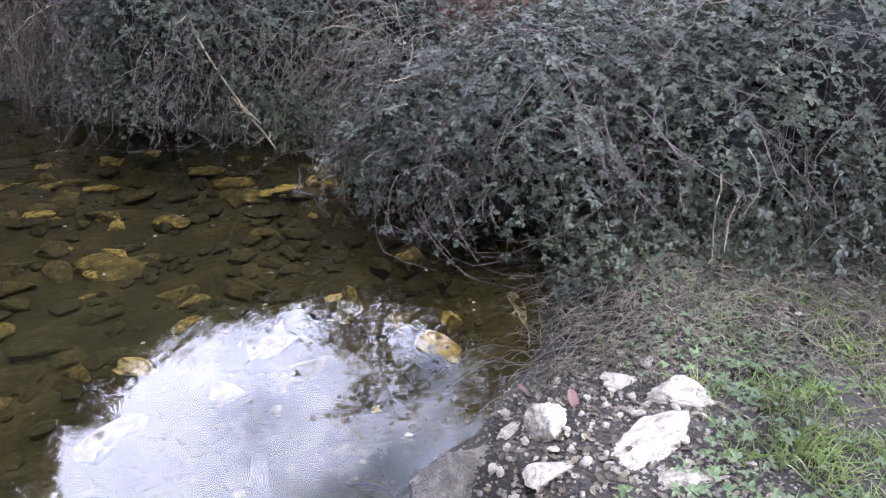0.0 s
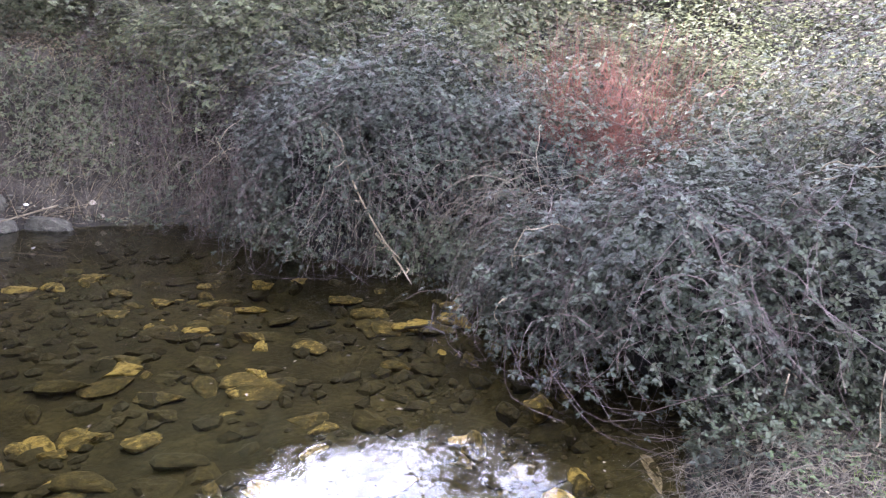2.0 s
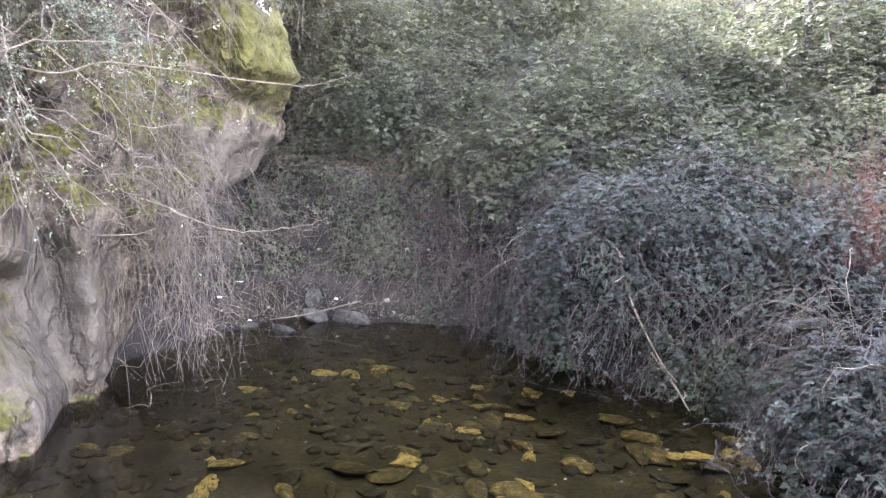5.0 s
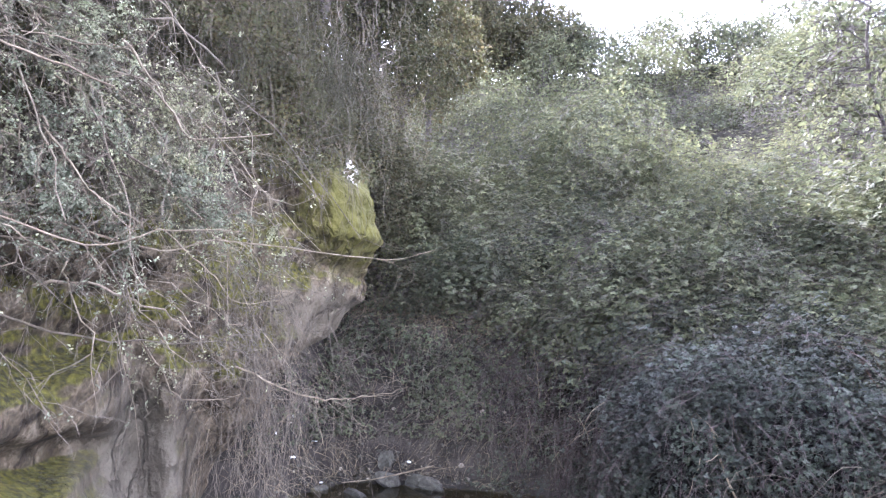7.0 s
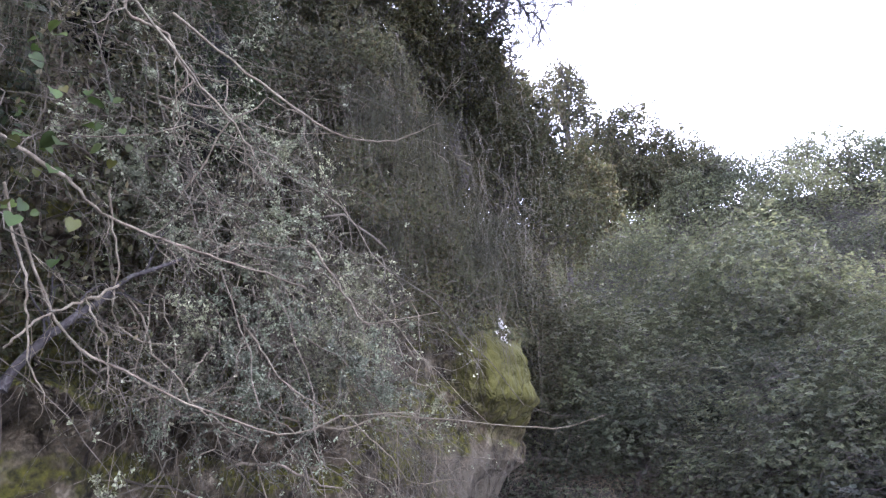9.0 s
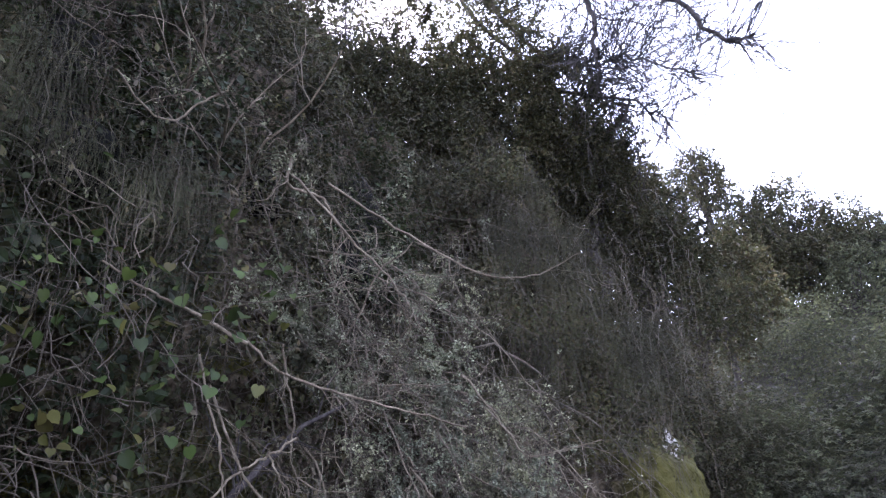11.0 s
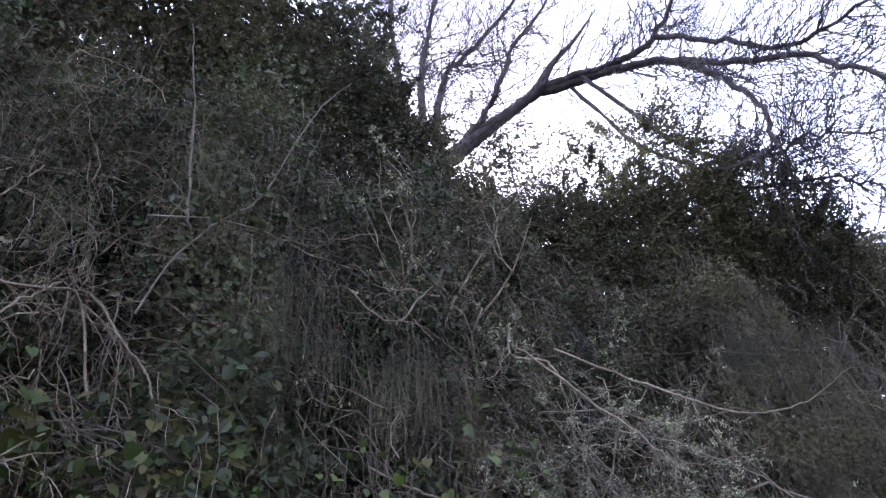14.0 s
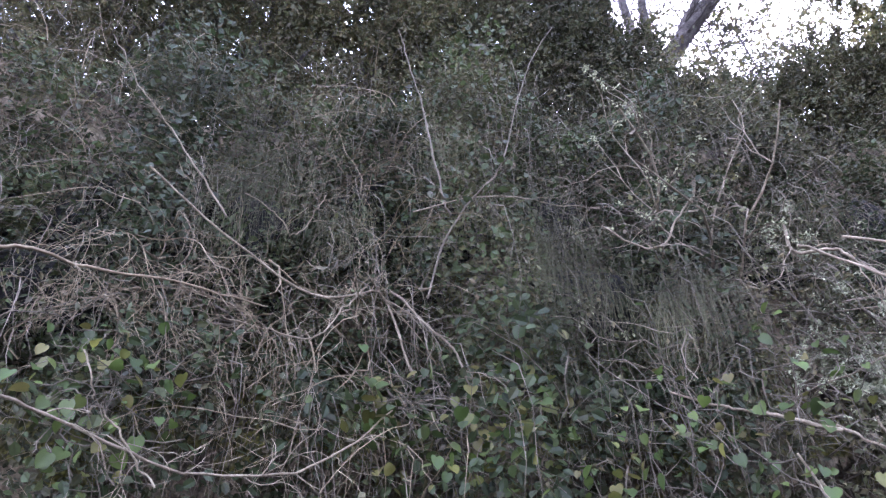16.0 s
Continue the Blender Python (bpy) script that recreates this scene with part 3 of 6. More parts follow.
def nose_mask(az, z, wide, high, soft):
    """A ragged patch on the rock round the direction az and the height z."""
    ax = cn.new("ShaderNodeVectorMath")
    ax.operation = "DOT_PRODUCT"
    ax.inputs[1].default_value = (-math.cos(radians(az)) / wide, -math.sin(radians(az)) / wide, 0)
    cl.new(c_geo.outputs["Position"], ax.inputs[0])
    up = cn.new("ShaderNodeMath")
    up.operation = "MULTIPLY_ADD"
    up.inputs[1].default_value, up.inputs[2].default_value = 1 / high, -z / high
    cl.new(c_lz.outputs["Z"], up.inputs[0])
    both = cn.new("ShaderNodeCombineXYZ")
    cl.new(ax.outputs["Value"], both.inputs[0])
    cl.new(up.outputs[0], both.inputs[1])
    far = cn.new("ShaderNodeVectorMath")
    far.operation = "LENGTH"
    cl.new(both.outputs[0], far.inputs[0])
    rag = cn.new("ShaderNodeMath")
    rag.operation = "MULTIPLY_ADD"
    rag.inputs[1].default_value = -1.6
    cl.new(c_str.outputs["Fac"], rag.inputs[0])
    cl.new(far.outputs["Value"], rag.inputs[2])
    edge_ = cn.new("ShaderNodeMapRange")
    edge_.inputs["From Min"].default_value, edge_.inputs["From Max"].default_value = -.2, -.2 + soft
    edge_.inputs["To Min"].default_value, edge_.inputs["To Max"].default_value = 1, 0
    cl.new(rag.outputs[0], edge_.inputs["Value"])
    return edge_.outputs[0]


# the near-white second patch is sunlight on the rock, put into its colour
for patch, tone in ((nose_mask(49.2, 3.1, .55, .62, .7), (0.085, 0.080, 0.016)), (nose_mask(49.3, 3.62, .10, .24, .35), (0.44, 0.42, 0.38)), (nose_mask(51.5, 1.95, .5, .36, .6), (0.092, 0.078, 0.052)), (nose_mask(65.4, .75, .36, .62, .8), (0.085, 0.074, 0.052))):
    n_mix, n_tone = cn.new("ShaderNodeMixRGB"), cn.new("ShaderNodeMixRGB")
    n_tone.blend_type = "MULTIPLY"
    n_tone.inputs["Fac"].default_value = .4
    n_tone.inputs["Color1"].default_value = (*tone, 1)
    cl.new(c_s2.outputs["Color"], n_tone.inputs["Color2"])
    cl.new(cb.inputs["Base Color"].links[0].from_socket, n_mix.inputs["Color1"])
    cl.new(n_tone.outputs["Color"], n_mix.inputs["Color2"])
    cl.new(patch, n_mix.inputs["Fac"])
    cl.new(n_mix.outputs["Color"], cb.inputs["Base Color"])
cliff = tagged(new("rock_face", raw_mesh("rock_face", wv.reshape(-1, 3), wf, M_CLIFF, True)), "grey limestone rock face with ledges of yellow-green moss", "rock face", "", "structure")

# ---- stones ----


def rock_mesh(name, seed, material, flat=1.0, rough=0.05, cuts=2):
    """A weathered stone, about 1 m across, its foot at z = 0: a ball cut by a few planes and roughened."""
    r = np.random.default_rng(seed)
    b = bmesh.new()
    bmesh.ops.create_icosphere(b, subdivisions=2 + cuts, radius=1.0)
    nrm = unit(r.normal(size=(9, 3)))
    far = r.uniform(.18, .46, 9)
    for v in b.verts:
        d = np.array(v.co)
        c = nrm @ d
        k = np.where(c > .05, far / np.maximum(c, .05), 9.0)
        k = np.sort(np.append(k, .62))
        t = k[0] + .12 * (k[1] - k[0]) * math.exp(-((k[1] - k[0]) / .05))
        p = Vector(d * t)
        w = noise.noise(p * 2.3 + Vector((seed, 0, 0))) * rough * 1.3 + noise.noise(p * 9 + Vector((0, seed, 0))) * rough * .7 + noise.noise(p * 21 + Vector((0, 0, seed))) * rough * .25
        p += Vector(d) * w
        v.co = (p.x, p.y, p.z * flat + .40 * flat)
    m = bpy.data.meshes.new(name)
    b.to_mesh(m)
    b.free()
    m.materials.append(material)
    for p in m.polygons:
        p.use_smooth = False
    return m


def stone(name, mesh, x, y, z, sx, sy, sz, turn, label, group):
    ob = new(name, mesh)
    ob.matrix_basis = pose(x, y, z, random.uniform(-7, 7), random.uniform(-7, 7), turn) @ Matrix.Diagonal((sx, sy, sz, 1))
    return tagged(ob, label, "stone", group)


def gz(x, y):
    return float(ground_height(np.array([x]), np.array([y]))[0])


BANK_ROCKS = [rock_mesh("stone", 100 + k, M_STONE, rough=0.07) for k in range(7)]
for k, (x, y, sx, sy, sz, turn) in enumerate([
        (0.58, 1.79, 0.28, 0.14, 0.13, 12), (0.74, 1.68, 0.28, 0.14, 0.14, -8), (0.64, 1.66, 0.14, 0.10, 0.08, 40), (0.60, 1.45, 0.34, 0.18, 0.15, 12),
        (0.31, 1.58, 0.12, 0.15, 0.24, -25), (0.21, 1.64, 0.13, 0.11, 0.09, 10), (0.28, 1.36, 0.16, 0.12, 0.10, 60), (0.62, 1.33, 0.32, 0.16, 0.10, 5),
        (0.43, 1.53, 0.09, 0.07, 0.06, 0), (0.46, 1.38, 0.10, 0.09, 0.07, 70), (0.36, 2.56, 0.10, 0.40, 0.09, 22), (0.50, 1.90, 0.07, 0.06, 0.06, 0), (0.10, 1.30, 0.20, 0.16, 0.08, 30), (0.9, 1.3, 0.08, 0.06, 0.05, 80)]):
    stone("bank_stone", BANK_ROCKS[k % 7], x, y, gz(x, y) - 0.035, sx, sy, sz * .62, turn, "pale grey limestone lying on the muddy bank", "bank stones")
stone("bank_stone", rock_mesh("stone", 131, M_WETROCK, rough=0.08), 0.04, 1.45, -0.07, 0.26, 0.36, 0.20, 12, "dark wet limestone block at the water's edge", "bank stones")
def gravel(x0, x1, y0, y1, n, low, high, s0, s1, mat, label):
    """Small stones strewn on the ground, too many to count."""
    b = bmesh.new()
    bmesh.ops.create_icosphere(b, subdivisions=1, radius=1.0)
    v = np.array([q.co[:] for q in b.verts])
    f = np.array([[q.index for q in face.verts] for face in b.faces])
    b.free()
    x, y = rng.uniform(x0, x1, n), rng.uniform(y0, y1, n)
    z = ground_height(x, y)
    keep = (z > low) & (z < high) & (wobble(np.stack([x, y, 0 * x], -1), 5.0, 1.0, 2.0) > rng.uniform(-1, .6, n))
    p = np.stack([x, y, z], -1)[keep]
    m = len(p)
    s = rng.uniform(s0, s1, (m, 1, 1)) * rng.uniform(.5, 1, (m, 1, 1)) * rng.uniform(.55, 1.0, (m, 1, 3)) * np.array((1, 1, .6))
    w = v[None] * s * (1 + .18 * rng.normal(size=(m, len(v), 1)))
    a = rng.uniform(0, 6.3, (m, 1))
    w = np.stack([w[..., 0] * np.cos(a) - w[..., 1] * np.sin(a), w[..., 0] * np.sin(a) + w[..., 1] * np.cos(a), w[..., 2]], -1) + p[:, None]
    tagged(new("gravel", raw_mesh("gravel", w.reshape(-1, 3), (f[None] + (np.arange(m) * len(v))[:, None, None]).reshape(-1, 3), mat)), label, "gravel", "", "stuff")


gravel(-.1, .95, 1.0, 2.1, 5200, .0, .3, .003, .016, M_GRIT, "small grey stones and grit on the muddy bank")
gravel(-1.2, .7, 1.0, 3.6, 2600, -.25, .0, .01, .04, M_WETSTONE, "small ochre stones in the shallow water")
gravel(-7.2, -4.6, 4.4, 7.0, 1800, .0, 1.0, .01, .045, M_ROCK, "dull small stones on the slope under the rock")
gravel(-5.8, .1, 1.5, 6.0, 1500, -.3, -.12, .05, .13, M_WETSTONE, "olive stones strewn on the pond bed")
PEBBLES = [rock_mesh("pebble", 160 + k, M_STONE, rough=0.05, cuts=0) for k in range(4)]
for k in range(110):
    x, y = random.uniform(-0.05, 0.85), random.uniform(1.1, 2.0)
    if gz(x, y) < 0.02:
        continue
    s = random.uniform(0.012, 0.045)
    stone("pebble", PEBBLES[k % 4], x, y, gz(x, y) - 0.004, s, s * random.uniform(.6, 1), s * .6, random.uniform(0, 180), "small pale pebble on the mud", "pebbles")

POND_ROCKS = [rock_mesh("stone", 200 + k, M_WETSTONE, flat=1.0, rough=0.09, cuts=1) for k in range(8)]
SUNK = [(-2.98, 3.06, .30), (-2.26, 2.94, .20), (-2.48, 2.66, .28), (-2.73, 2.5, .21), (-1.86, 2.54, .25), (-2.21, 2.32, .32), (-2.8, 3.65, .28), (-2.36, 3.54, .3), (-2.13, 4.32, .22),
        (-2.78, 4.59, .3), (-1.77, 3.36, .38), (-1.49, 4.52, .34), (-1.17, 4.26, .17), (-1.11, 3.73, .22), (-0.86, 3.78, .22), (-0.64, 3.73, .16), (-1.78, 4.7, .27), (-2.25, 4.01, .25),
        (-1.01, 3.02, .27), (-0.53, 2.96, .16), (-3.71, 4.64, .2)]
for k, (x, y, s) in enumerate(SUNK):
    stone("pond_stone", POND_ROCKS[k % 8], x, y, gz(x, y) - .02, s, s * random.uniform(.45, .8), random.uniform(.08, .13), random.uniform(-40, 40), "ochre stone lying under the clear pond water", "stones in the pond")
for k in range(300):
    x, y = random.uniform(-5.0, 0.1), random.uniform(1.9, 5.4)
    if shore_distance(np.array([x]), np.array([y]))[0] > -0.18:
        continue
    s = random.choice((.07, .09, .11, .14, .17, .2, .25, .3))
    h = gz(x, y)
    stone("pond_stone", POND_ROCKS[k % 8], x, y, h - 0.03, s, s * random.uniform(.5, .9), min(s * .5, .09), random.uniform(-60, 60), "ochre stone lying under the clear pond water", "stones in the pond")
for x, y, s, h in ((-0.16, 3.14, .19, .19), (-0.33, 3.05, .12, .16), (0.0, 2.92, .11, .15), (-0.47, 2.74, .15, .16), (-0.02, 2.31, .2, .16), (0.05, 2.5, .1, .14)):
    stone("pond_stone", POND_ROCKS[int(s * 100) % 8], x, y, -0.15, s, s * .75, h, random.uniform(-40, 40), "ochre stone just breaking the pond surface", "stones in the pond")
SLABS = [rock_mesh("stone", 230 + k, M_ROCK, rough=.07, cuts=1) for k in range(2)]
for k, (x, y, sx, sy, turn) in enumerate(((-.64, 1.70, .11, .32, 12), (-.98, 1.46, .40, .15, -6))):
    stone("pond_stone", SLABS[k % 2], x, y, gz(x, y) + .02, sx, sy, .09, turn, "pale stone slab under the shallow water", "stones in the pond")
FAR_ROCKS = [rock_mesh("stone", 240 + k, M_ROCK, rough=.06) for k in range(3)]
for x, y, s, h, turn in ((-5.42, 5.95, .55, .3, 15), (-5.85, 5.75, .3, .35, 70), (-6.1, 5.9, .22, .3, 20), (-5.82, 5.2, .4, .16, 10), (-6.35, 5.1, .2, .15, 40)):
    stone("bank_stone", FAR_ROCKS[int(s * 20) % 3], x, y, max(gz(x, y), 0) - 0.08, s, s * .6, h, turn, "grey boulder at the foot of the far bank", "bank stones")

# ---- plants ----


def ball(n, low=-0.35):
    z = rng.uniform(low, 1, n)
    a = rng.uniform(0, 2 * np.pi, n)
    r = np.sqrt(1 - z * z)
    return np.stack([r * np.cos(a), r * np.sin(a), z], -1)


def inside_any(p, lumps, skip, k=0.62):
    hit = np.zeros(len(p), bool)
    for i, (c, r) in enumerate(lumps):
        if i != skip:
            hit |= (((p - c) / r) ** 2).sum(1) < k * k
    return hit


# smooth dark lumps added inside a bush in place of its shaded depth
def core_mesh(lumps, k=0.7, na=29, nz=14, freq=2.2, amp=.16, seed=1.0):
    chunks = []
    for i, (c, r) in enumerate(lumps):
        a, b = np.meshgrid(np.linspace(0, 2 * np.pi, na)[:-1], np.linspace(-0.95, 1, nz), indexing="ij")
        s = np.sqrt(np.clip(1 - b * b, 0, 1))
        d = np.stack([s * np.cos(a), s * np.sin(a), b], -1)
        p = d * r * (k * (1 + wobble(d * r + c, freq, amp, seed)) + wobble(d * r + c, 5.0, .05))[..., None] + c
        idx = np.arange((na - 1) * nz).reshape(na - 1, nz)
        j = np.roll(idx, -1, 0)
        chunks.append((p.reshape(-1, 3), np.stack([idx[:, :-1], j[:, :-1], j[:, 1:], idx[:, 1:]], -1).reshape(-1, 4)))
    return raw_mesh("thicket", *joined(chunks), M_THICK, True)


def drape(c, r, m, floor, k=10, top=.15, fall=(.3, 1.5), bow=.22, wander=.75):
    """Canes (m, k, 3) that rise out of a mound, arch over its side and hang down."""
    az, th0 = rng.uniform(0, 2 * np.pi, m), np.arccos(rng.uniform(top, 1, m))
    u = np.linspace(0, 1, k)[None]
    th = th0[:, None] + rng.uniform(*fall, m)[:, None] * u
    a = az[:, None] + rng.normal(0, wander, m)[:, None] * u ** 1.4 + np.cumsum(rng.normal(size=(m, k)), 1) * .07
    rad = rng.uniform(.80, 1.02, m)[:, None] + bow * rng.uniform(.2, 1.2, m)[:, None] * np.sin(np.pi * .85 * u) + np.cumsum(rng.normal(size=(m, k)), 1) * .03
    flat = np.sin(np.clip(th, 0, np.pi / 2)) + .12 * np.clip(th - np.pi / 2, 0, 1)
    high = np.where(th < np.pi / 2, np.cos(th), -(th - np.pi / 2))
    p = c + r * np.stack([rad * flat * np.cos(a), rad * flat * np.sin(a), rad * high], -1)
    p[..., 2] = np.maximum(p[..., 2], floor - .03 + .02 * rng.random((m, k)))
    return p


def bramble(lumps, n_leaf, n_stem, size, label, leaf_mat, group="", name="bramble_bush", shape=THREE, stem_mat=None, low=-0.35, rough=0.2, stem_r=0.0022, floor=0.02, bare=0.0, per_stem=7, canes=0, core=.5, fall=(.3, 1.5), gaps=.5, wander=.75):
    """A mound of arching canes clothed in leaf clumps, over dark solid cores that stand in for inner shade."""
    lumps = [(np.array(c, float), np.array(r, float)) for c, r in lumps]
    c0, r0 = lumps[0]
    ob = thing(name, (c0[0], c0[1], max(0, c0[2] - r0[2] * .6)), label, "bush", group)
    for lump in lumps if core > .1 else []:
        child("thicket", core_mesh([lump], core, 23, 11, 2.2, rough), ob, "solid dark core standing in for shade inside the bush")
    area = np.array([r[0] * r[1] + r[0] * r[2] + r[1] * r[2] for _, r in lumps])
    pl, ou, paths = [], [], []
    for i, (c, r) in enumerate(lumps):
        n = int(n_leaf * area[i] / area.sum())
        d = ball(n, low)
        q = d * r
        k = 1 + wobble(q + c, 2.2, rough, 1.0) + wobble(q + c, 6.0, rough * .5, 4.0) - 0.34 * rng.random(n) ** 1.7 + 0.05 * rng.normal(size=n)
        deep = rng.random(n) < .22
        k = np.where(deep, rng.uniform(.45, .8, n), np.maximum(k, .60 + .12 * rng.random(n)))
        p = c + q * k[:, None]
        clump = wobble(p, 4.6, 1.0, 7.0) + wobble(p, 11.0, .6, 3.0)
        keep = ~inside_any(p, lumps, i) & (p[:, 2] > floor) & (deep | (clump > rng.uniform(-1.0, .5, n) * gaps * 2 - .1))
        if bare:
            keep &= rng.random(n) > bare * np.clip((c[2] + .30 * r[2] - p[:, 2]) / (r[2] * .5) + .25, 0, 1)
        pl.append(p[keep])
        ou.append(unit(d / r)[keep])
        m = int(n_stem * area[i] / area.sum())
        if m:
            sp = drape(c, r, m, floor, fall=fall, wander=wander)
            w = m // 3      # some wander across the others
            sp[:w] = sprays(sp[:w, 2], unit(sp[:w, 2] - c) * .6, rng.uniform(.3, .9, w) * r.mean(), 10, .16, .28, .1, .9)
            sp[..., 2] = np.maximum(sp[..., 2], floor - .02)
            sp = sp[~inside_any(sp[:, 6], lumps, i, .75)]
            paths.append(sp)
            w = int(len(sp) * per_stem)
            pick, f = rng.integers(0, len(sp), w), rng.random(w) ** (1.5 if bare else 1.0) * 8.99
            g = f.astype(int)
            q = sp[pick, g] + (sp[pick, g + 1] - sp[pick, g]) * (f - g)[:, None] + rng.normal(size=(w, 3)) * size * .3
            q = q[q[:, 2] > floor]
            pl.append(q)
            ou.append(unit(q - c))
    pl, ou = np.concatenate(pl), np.concatenate(ou)
    child("foliage", raw_mesh("foliage", *leaves(pl, ou, size * rng.uniform(.5, 1.25, len(pl)), shape, .75, .45, .42), leaf_mat), ob, "", "stuff")
    if paths:
        paths = np.concatenate(paths)
        r0_ = rng.uniform(.5, 1.5, len(paths)) * stem_r
        child("stem_tangle", raw_mesh("stem_tangle", *tubes(paths[canes:], taper(len(paths) - canes, 10, r0_[canes:], r0_[canes:] * .5), 3), stem_mat or M_CANE), ob, "thin arching dry stems", "stuff")
        for j in range(canes):
            child("cane", raw_mesh("cane", *tubes(paths[j:j + 1], taper(1, 10, stem_r * 1.9, stem_r * .8), 5), M_DEAD, True), ob)
    return ob


G_B = "brambles round the pond"
bramble([((-0.05, 4.0, 0.18), (.66, .60, .68)), ((0.62, 3.65, 0.3), (.75, .80, .82))], 26000, 800, .034, "grey-green bramble with trailing stems at the water's edge", M_BRAMBLE, G_B, bare=.72, per_stem=7, canes=10)
bramble([((1.35, 3.35, 0.35), (.70, .72, .95)), ((2.1, 3.5, 0.5), (1.0, 1.0, 1.15)), ((3.3, 3.2, .5), (1.2, 1.1, 1.35))], 32000, 700, .036, "grey-green bramble mound on the grassy bank", M_BRAMBLE, G_B, bare=.5, canes=26, per_stem=8)
bramble([((1.1, 5.0, .5), (1.0, .9, .95)), ((2.5, 5.0, .8), (1.4, 1.1, 1.35))], 21000, 450, .035, "dense bramble mound behind the bank", M_BRAMBLE, G_B, canes=6)
bramble([((-2.2, 5.55, .55), (.80, .75, 1.15)), ((-1.35, 5.75, .6), (1.0, .9, 1.3))], 32000, 620, .034, "bramble mound hanging over the pond", M_BRAMBLE, G_B, bare=.55, canes=12)
bramble([((-.35, 5.7, .55), (.85, .85, 1.05)), ((-2.6, 6.9, 1.0), (1.1, .9, 1.15))], 21000, 520, .035, "bramble mound behind the pond", M_BRAMBLE, G_B, bare=.4, canes=8)
bramble([((-3.6, 6.9, .8), (.95, .8, 1.25)), ((-4.7, 7.5, 1.0), (1.0, .9, 1.4))], 11000, 900, .036, "bramble with a curtain of bare hanging stems", M_BRAMBLE, G_B, bare=.9, core=.5, per_stem=3, canes=26, fall=(.9, 2.0), wander=.25)
bramble([((-5.6, 7.25, .75), (.75, .6, 1.1)), ((-3.1, 6.4, .6), (.7, .6, 1.0))], 4500, 520, .036, "sparse bramble with long bare stems hanging over the slope", M_BRAMBLE, G_B, bare=.9, core=.3, per_stem=3, canes=16, fall=(.9, 2.0), wander=.25)
bramble([((-6.2, 7.5, 1.35), (1.2, .8, .95)), ((-7.3, 7.2, 2.0), (1.0, .8, 1.1)), ((-5.2, 8.0, 1.7), (1.3, .8, 1.3))], 20000, 900, .042, "ivy and bramble climbing beside the rock face", M_HILL, G_B, floor=.5, canes=8, bare=.4)
bramble([((-7.0, 6.9, .45), (.8, .7, .45)), ((-5.9, 7.1, .4), (.8, .6, .5))], 2600, 500, .036, "sparse bramble on the litter-strewn slope", M_BRAMBLE, G_B, bare=.5, core=.2)

bramble([((-7.2, 8.4, 2.7), (1.1, .8, .9)), ((-6.0, 9.0, 2.9), (1.3, .9, 1.0)), ((-4.6, 9.4, 2.6), (1.3, .9, 1.1))], 20000, 600, .042, "green bramble high on the slope beside the rock", M_HILL, G_B, floor=1.2, low=-.7, canes=6)
bramble([((-3.4, 8.2, 1.8), (1.2, .8, 1.0)), ((-2.0, 8.4, 1.7), (1.2, .9, 1.0)), ((-0.5, 8.3, 1.6), (1.2, .9, .9))], 20000, 600, .040, "green bramble on the foot of the hill", M_HILL, G_B, floor=.8, low=-.6, canes=6)

for az, d, z, r in ((49.0, 9.1, 4.3, .85), (52.5, 9.2, 5.2, .95), (56.5, 9.2, 6.1, .95), (46.2, 10.2, 3.9, .95), (49.0, 11.0, 5.6, 1.1), (60.5, 9.0, 6.8, .9), (53.5, 10.4, 6.6, 1.1), (45.0, 12.0, 5.2, 1.2), (51.0, 8.7, 4.8, .7), (54.8, 8.8, 5.7, .75), (58.5, 8.7, 6.3, .7)):
    c = polar(np.array([az]), d, z)[0]
    bramble([(tuple(c), (r, r, r * 1.15)), (tuple(c + np.array((rng.uniform(-.4, .4), rng.uniform(-.4, .4), -.9))), (r * .9, r * .9, r))], 9000, 120, .05, "dark ivy mound on the bank beside the rock", M_IVY, "ivy mounds beside the rock", "ivy_mound", DIAMOND, M_STEM, low=-.8, rough=.3, floor=1, canes=3, core=0)

# hillside cover: five bushes, set again and again up the slope
models, far_models = [], []
for k in range(9):
    ls = [((0, 0, .5), (1.0, .9, .75)), ((rng.uniform(-.8, .8), rng.uniform(-.5, .5), .7), (.8, .8, .9)), ((rng.uniform(-.9, .9), rng.uniform(-.6, .6), .4), (.9, .7, .6))]
    near = k < 5
    (models if near else far_models).append(bramble(ls, 7000 if near else 9000, 90 if near else 40, .047 if near else .044, "green bramble thicket on the hillside" if near else "sunlit thicket high on the hillside", M_HILL, "hillside thicket", shape=THREE if near else DIAMOND, rough=.36, floor=-1, low=-.3, core=0, gaps=.6))
spots = []
for d, step in ((7.6, 8), (9.2, 7.5), (11.0, 7), (13.2, 6.5), (15.8, 6.2), (19, 6), (22.5, 5.6), (26.5, 5)):
    az = -34.0
    while az < 46:
        spots.append((az + random.uniform(-1.5, 1.5), d * random.uniform(.94, 1.06)))
        az += step
used = set()
for k, (az, d) in enumerate(spots):
    if az > 22 and d < 11.0:
        continue
    x, y = -math.sin(radians(az)) * d, math.cos(radians(az)) * d
    s = 0.8 + d * 0.05
    m = pose(x, y, gz(x, y) - .45, 0, 0, random.uniform(0, 360)) @ Matrix.Diagonal((s, s, s * random.uniform(.7, 1.0 if az < 22 else 1.3), 1))
    pool = models if d < 14.5 and az > -6 else far_models
    one = pool[k % len(pool)]
    if one.name in used:
        copy_thing(one, m)
    else:
        used.add(one.name)
        one.matrix_basis = m


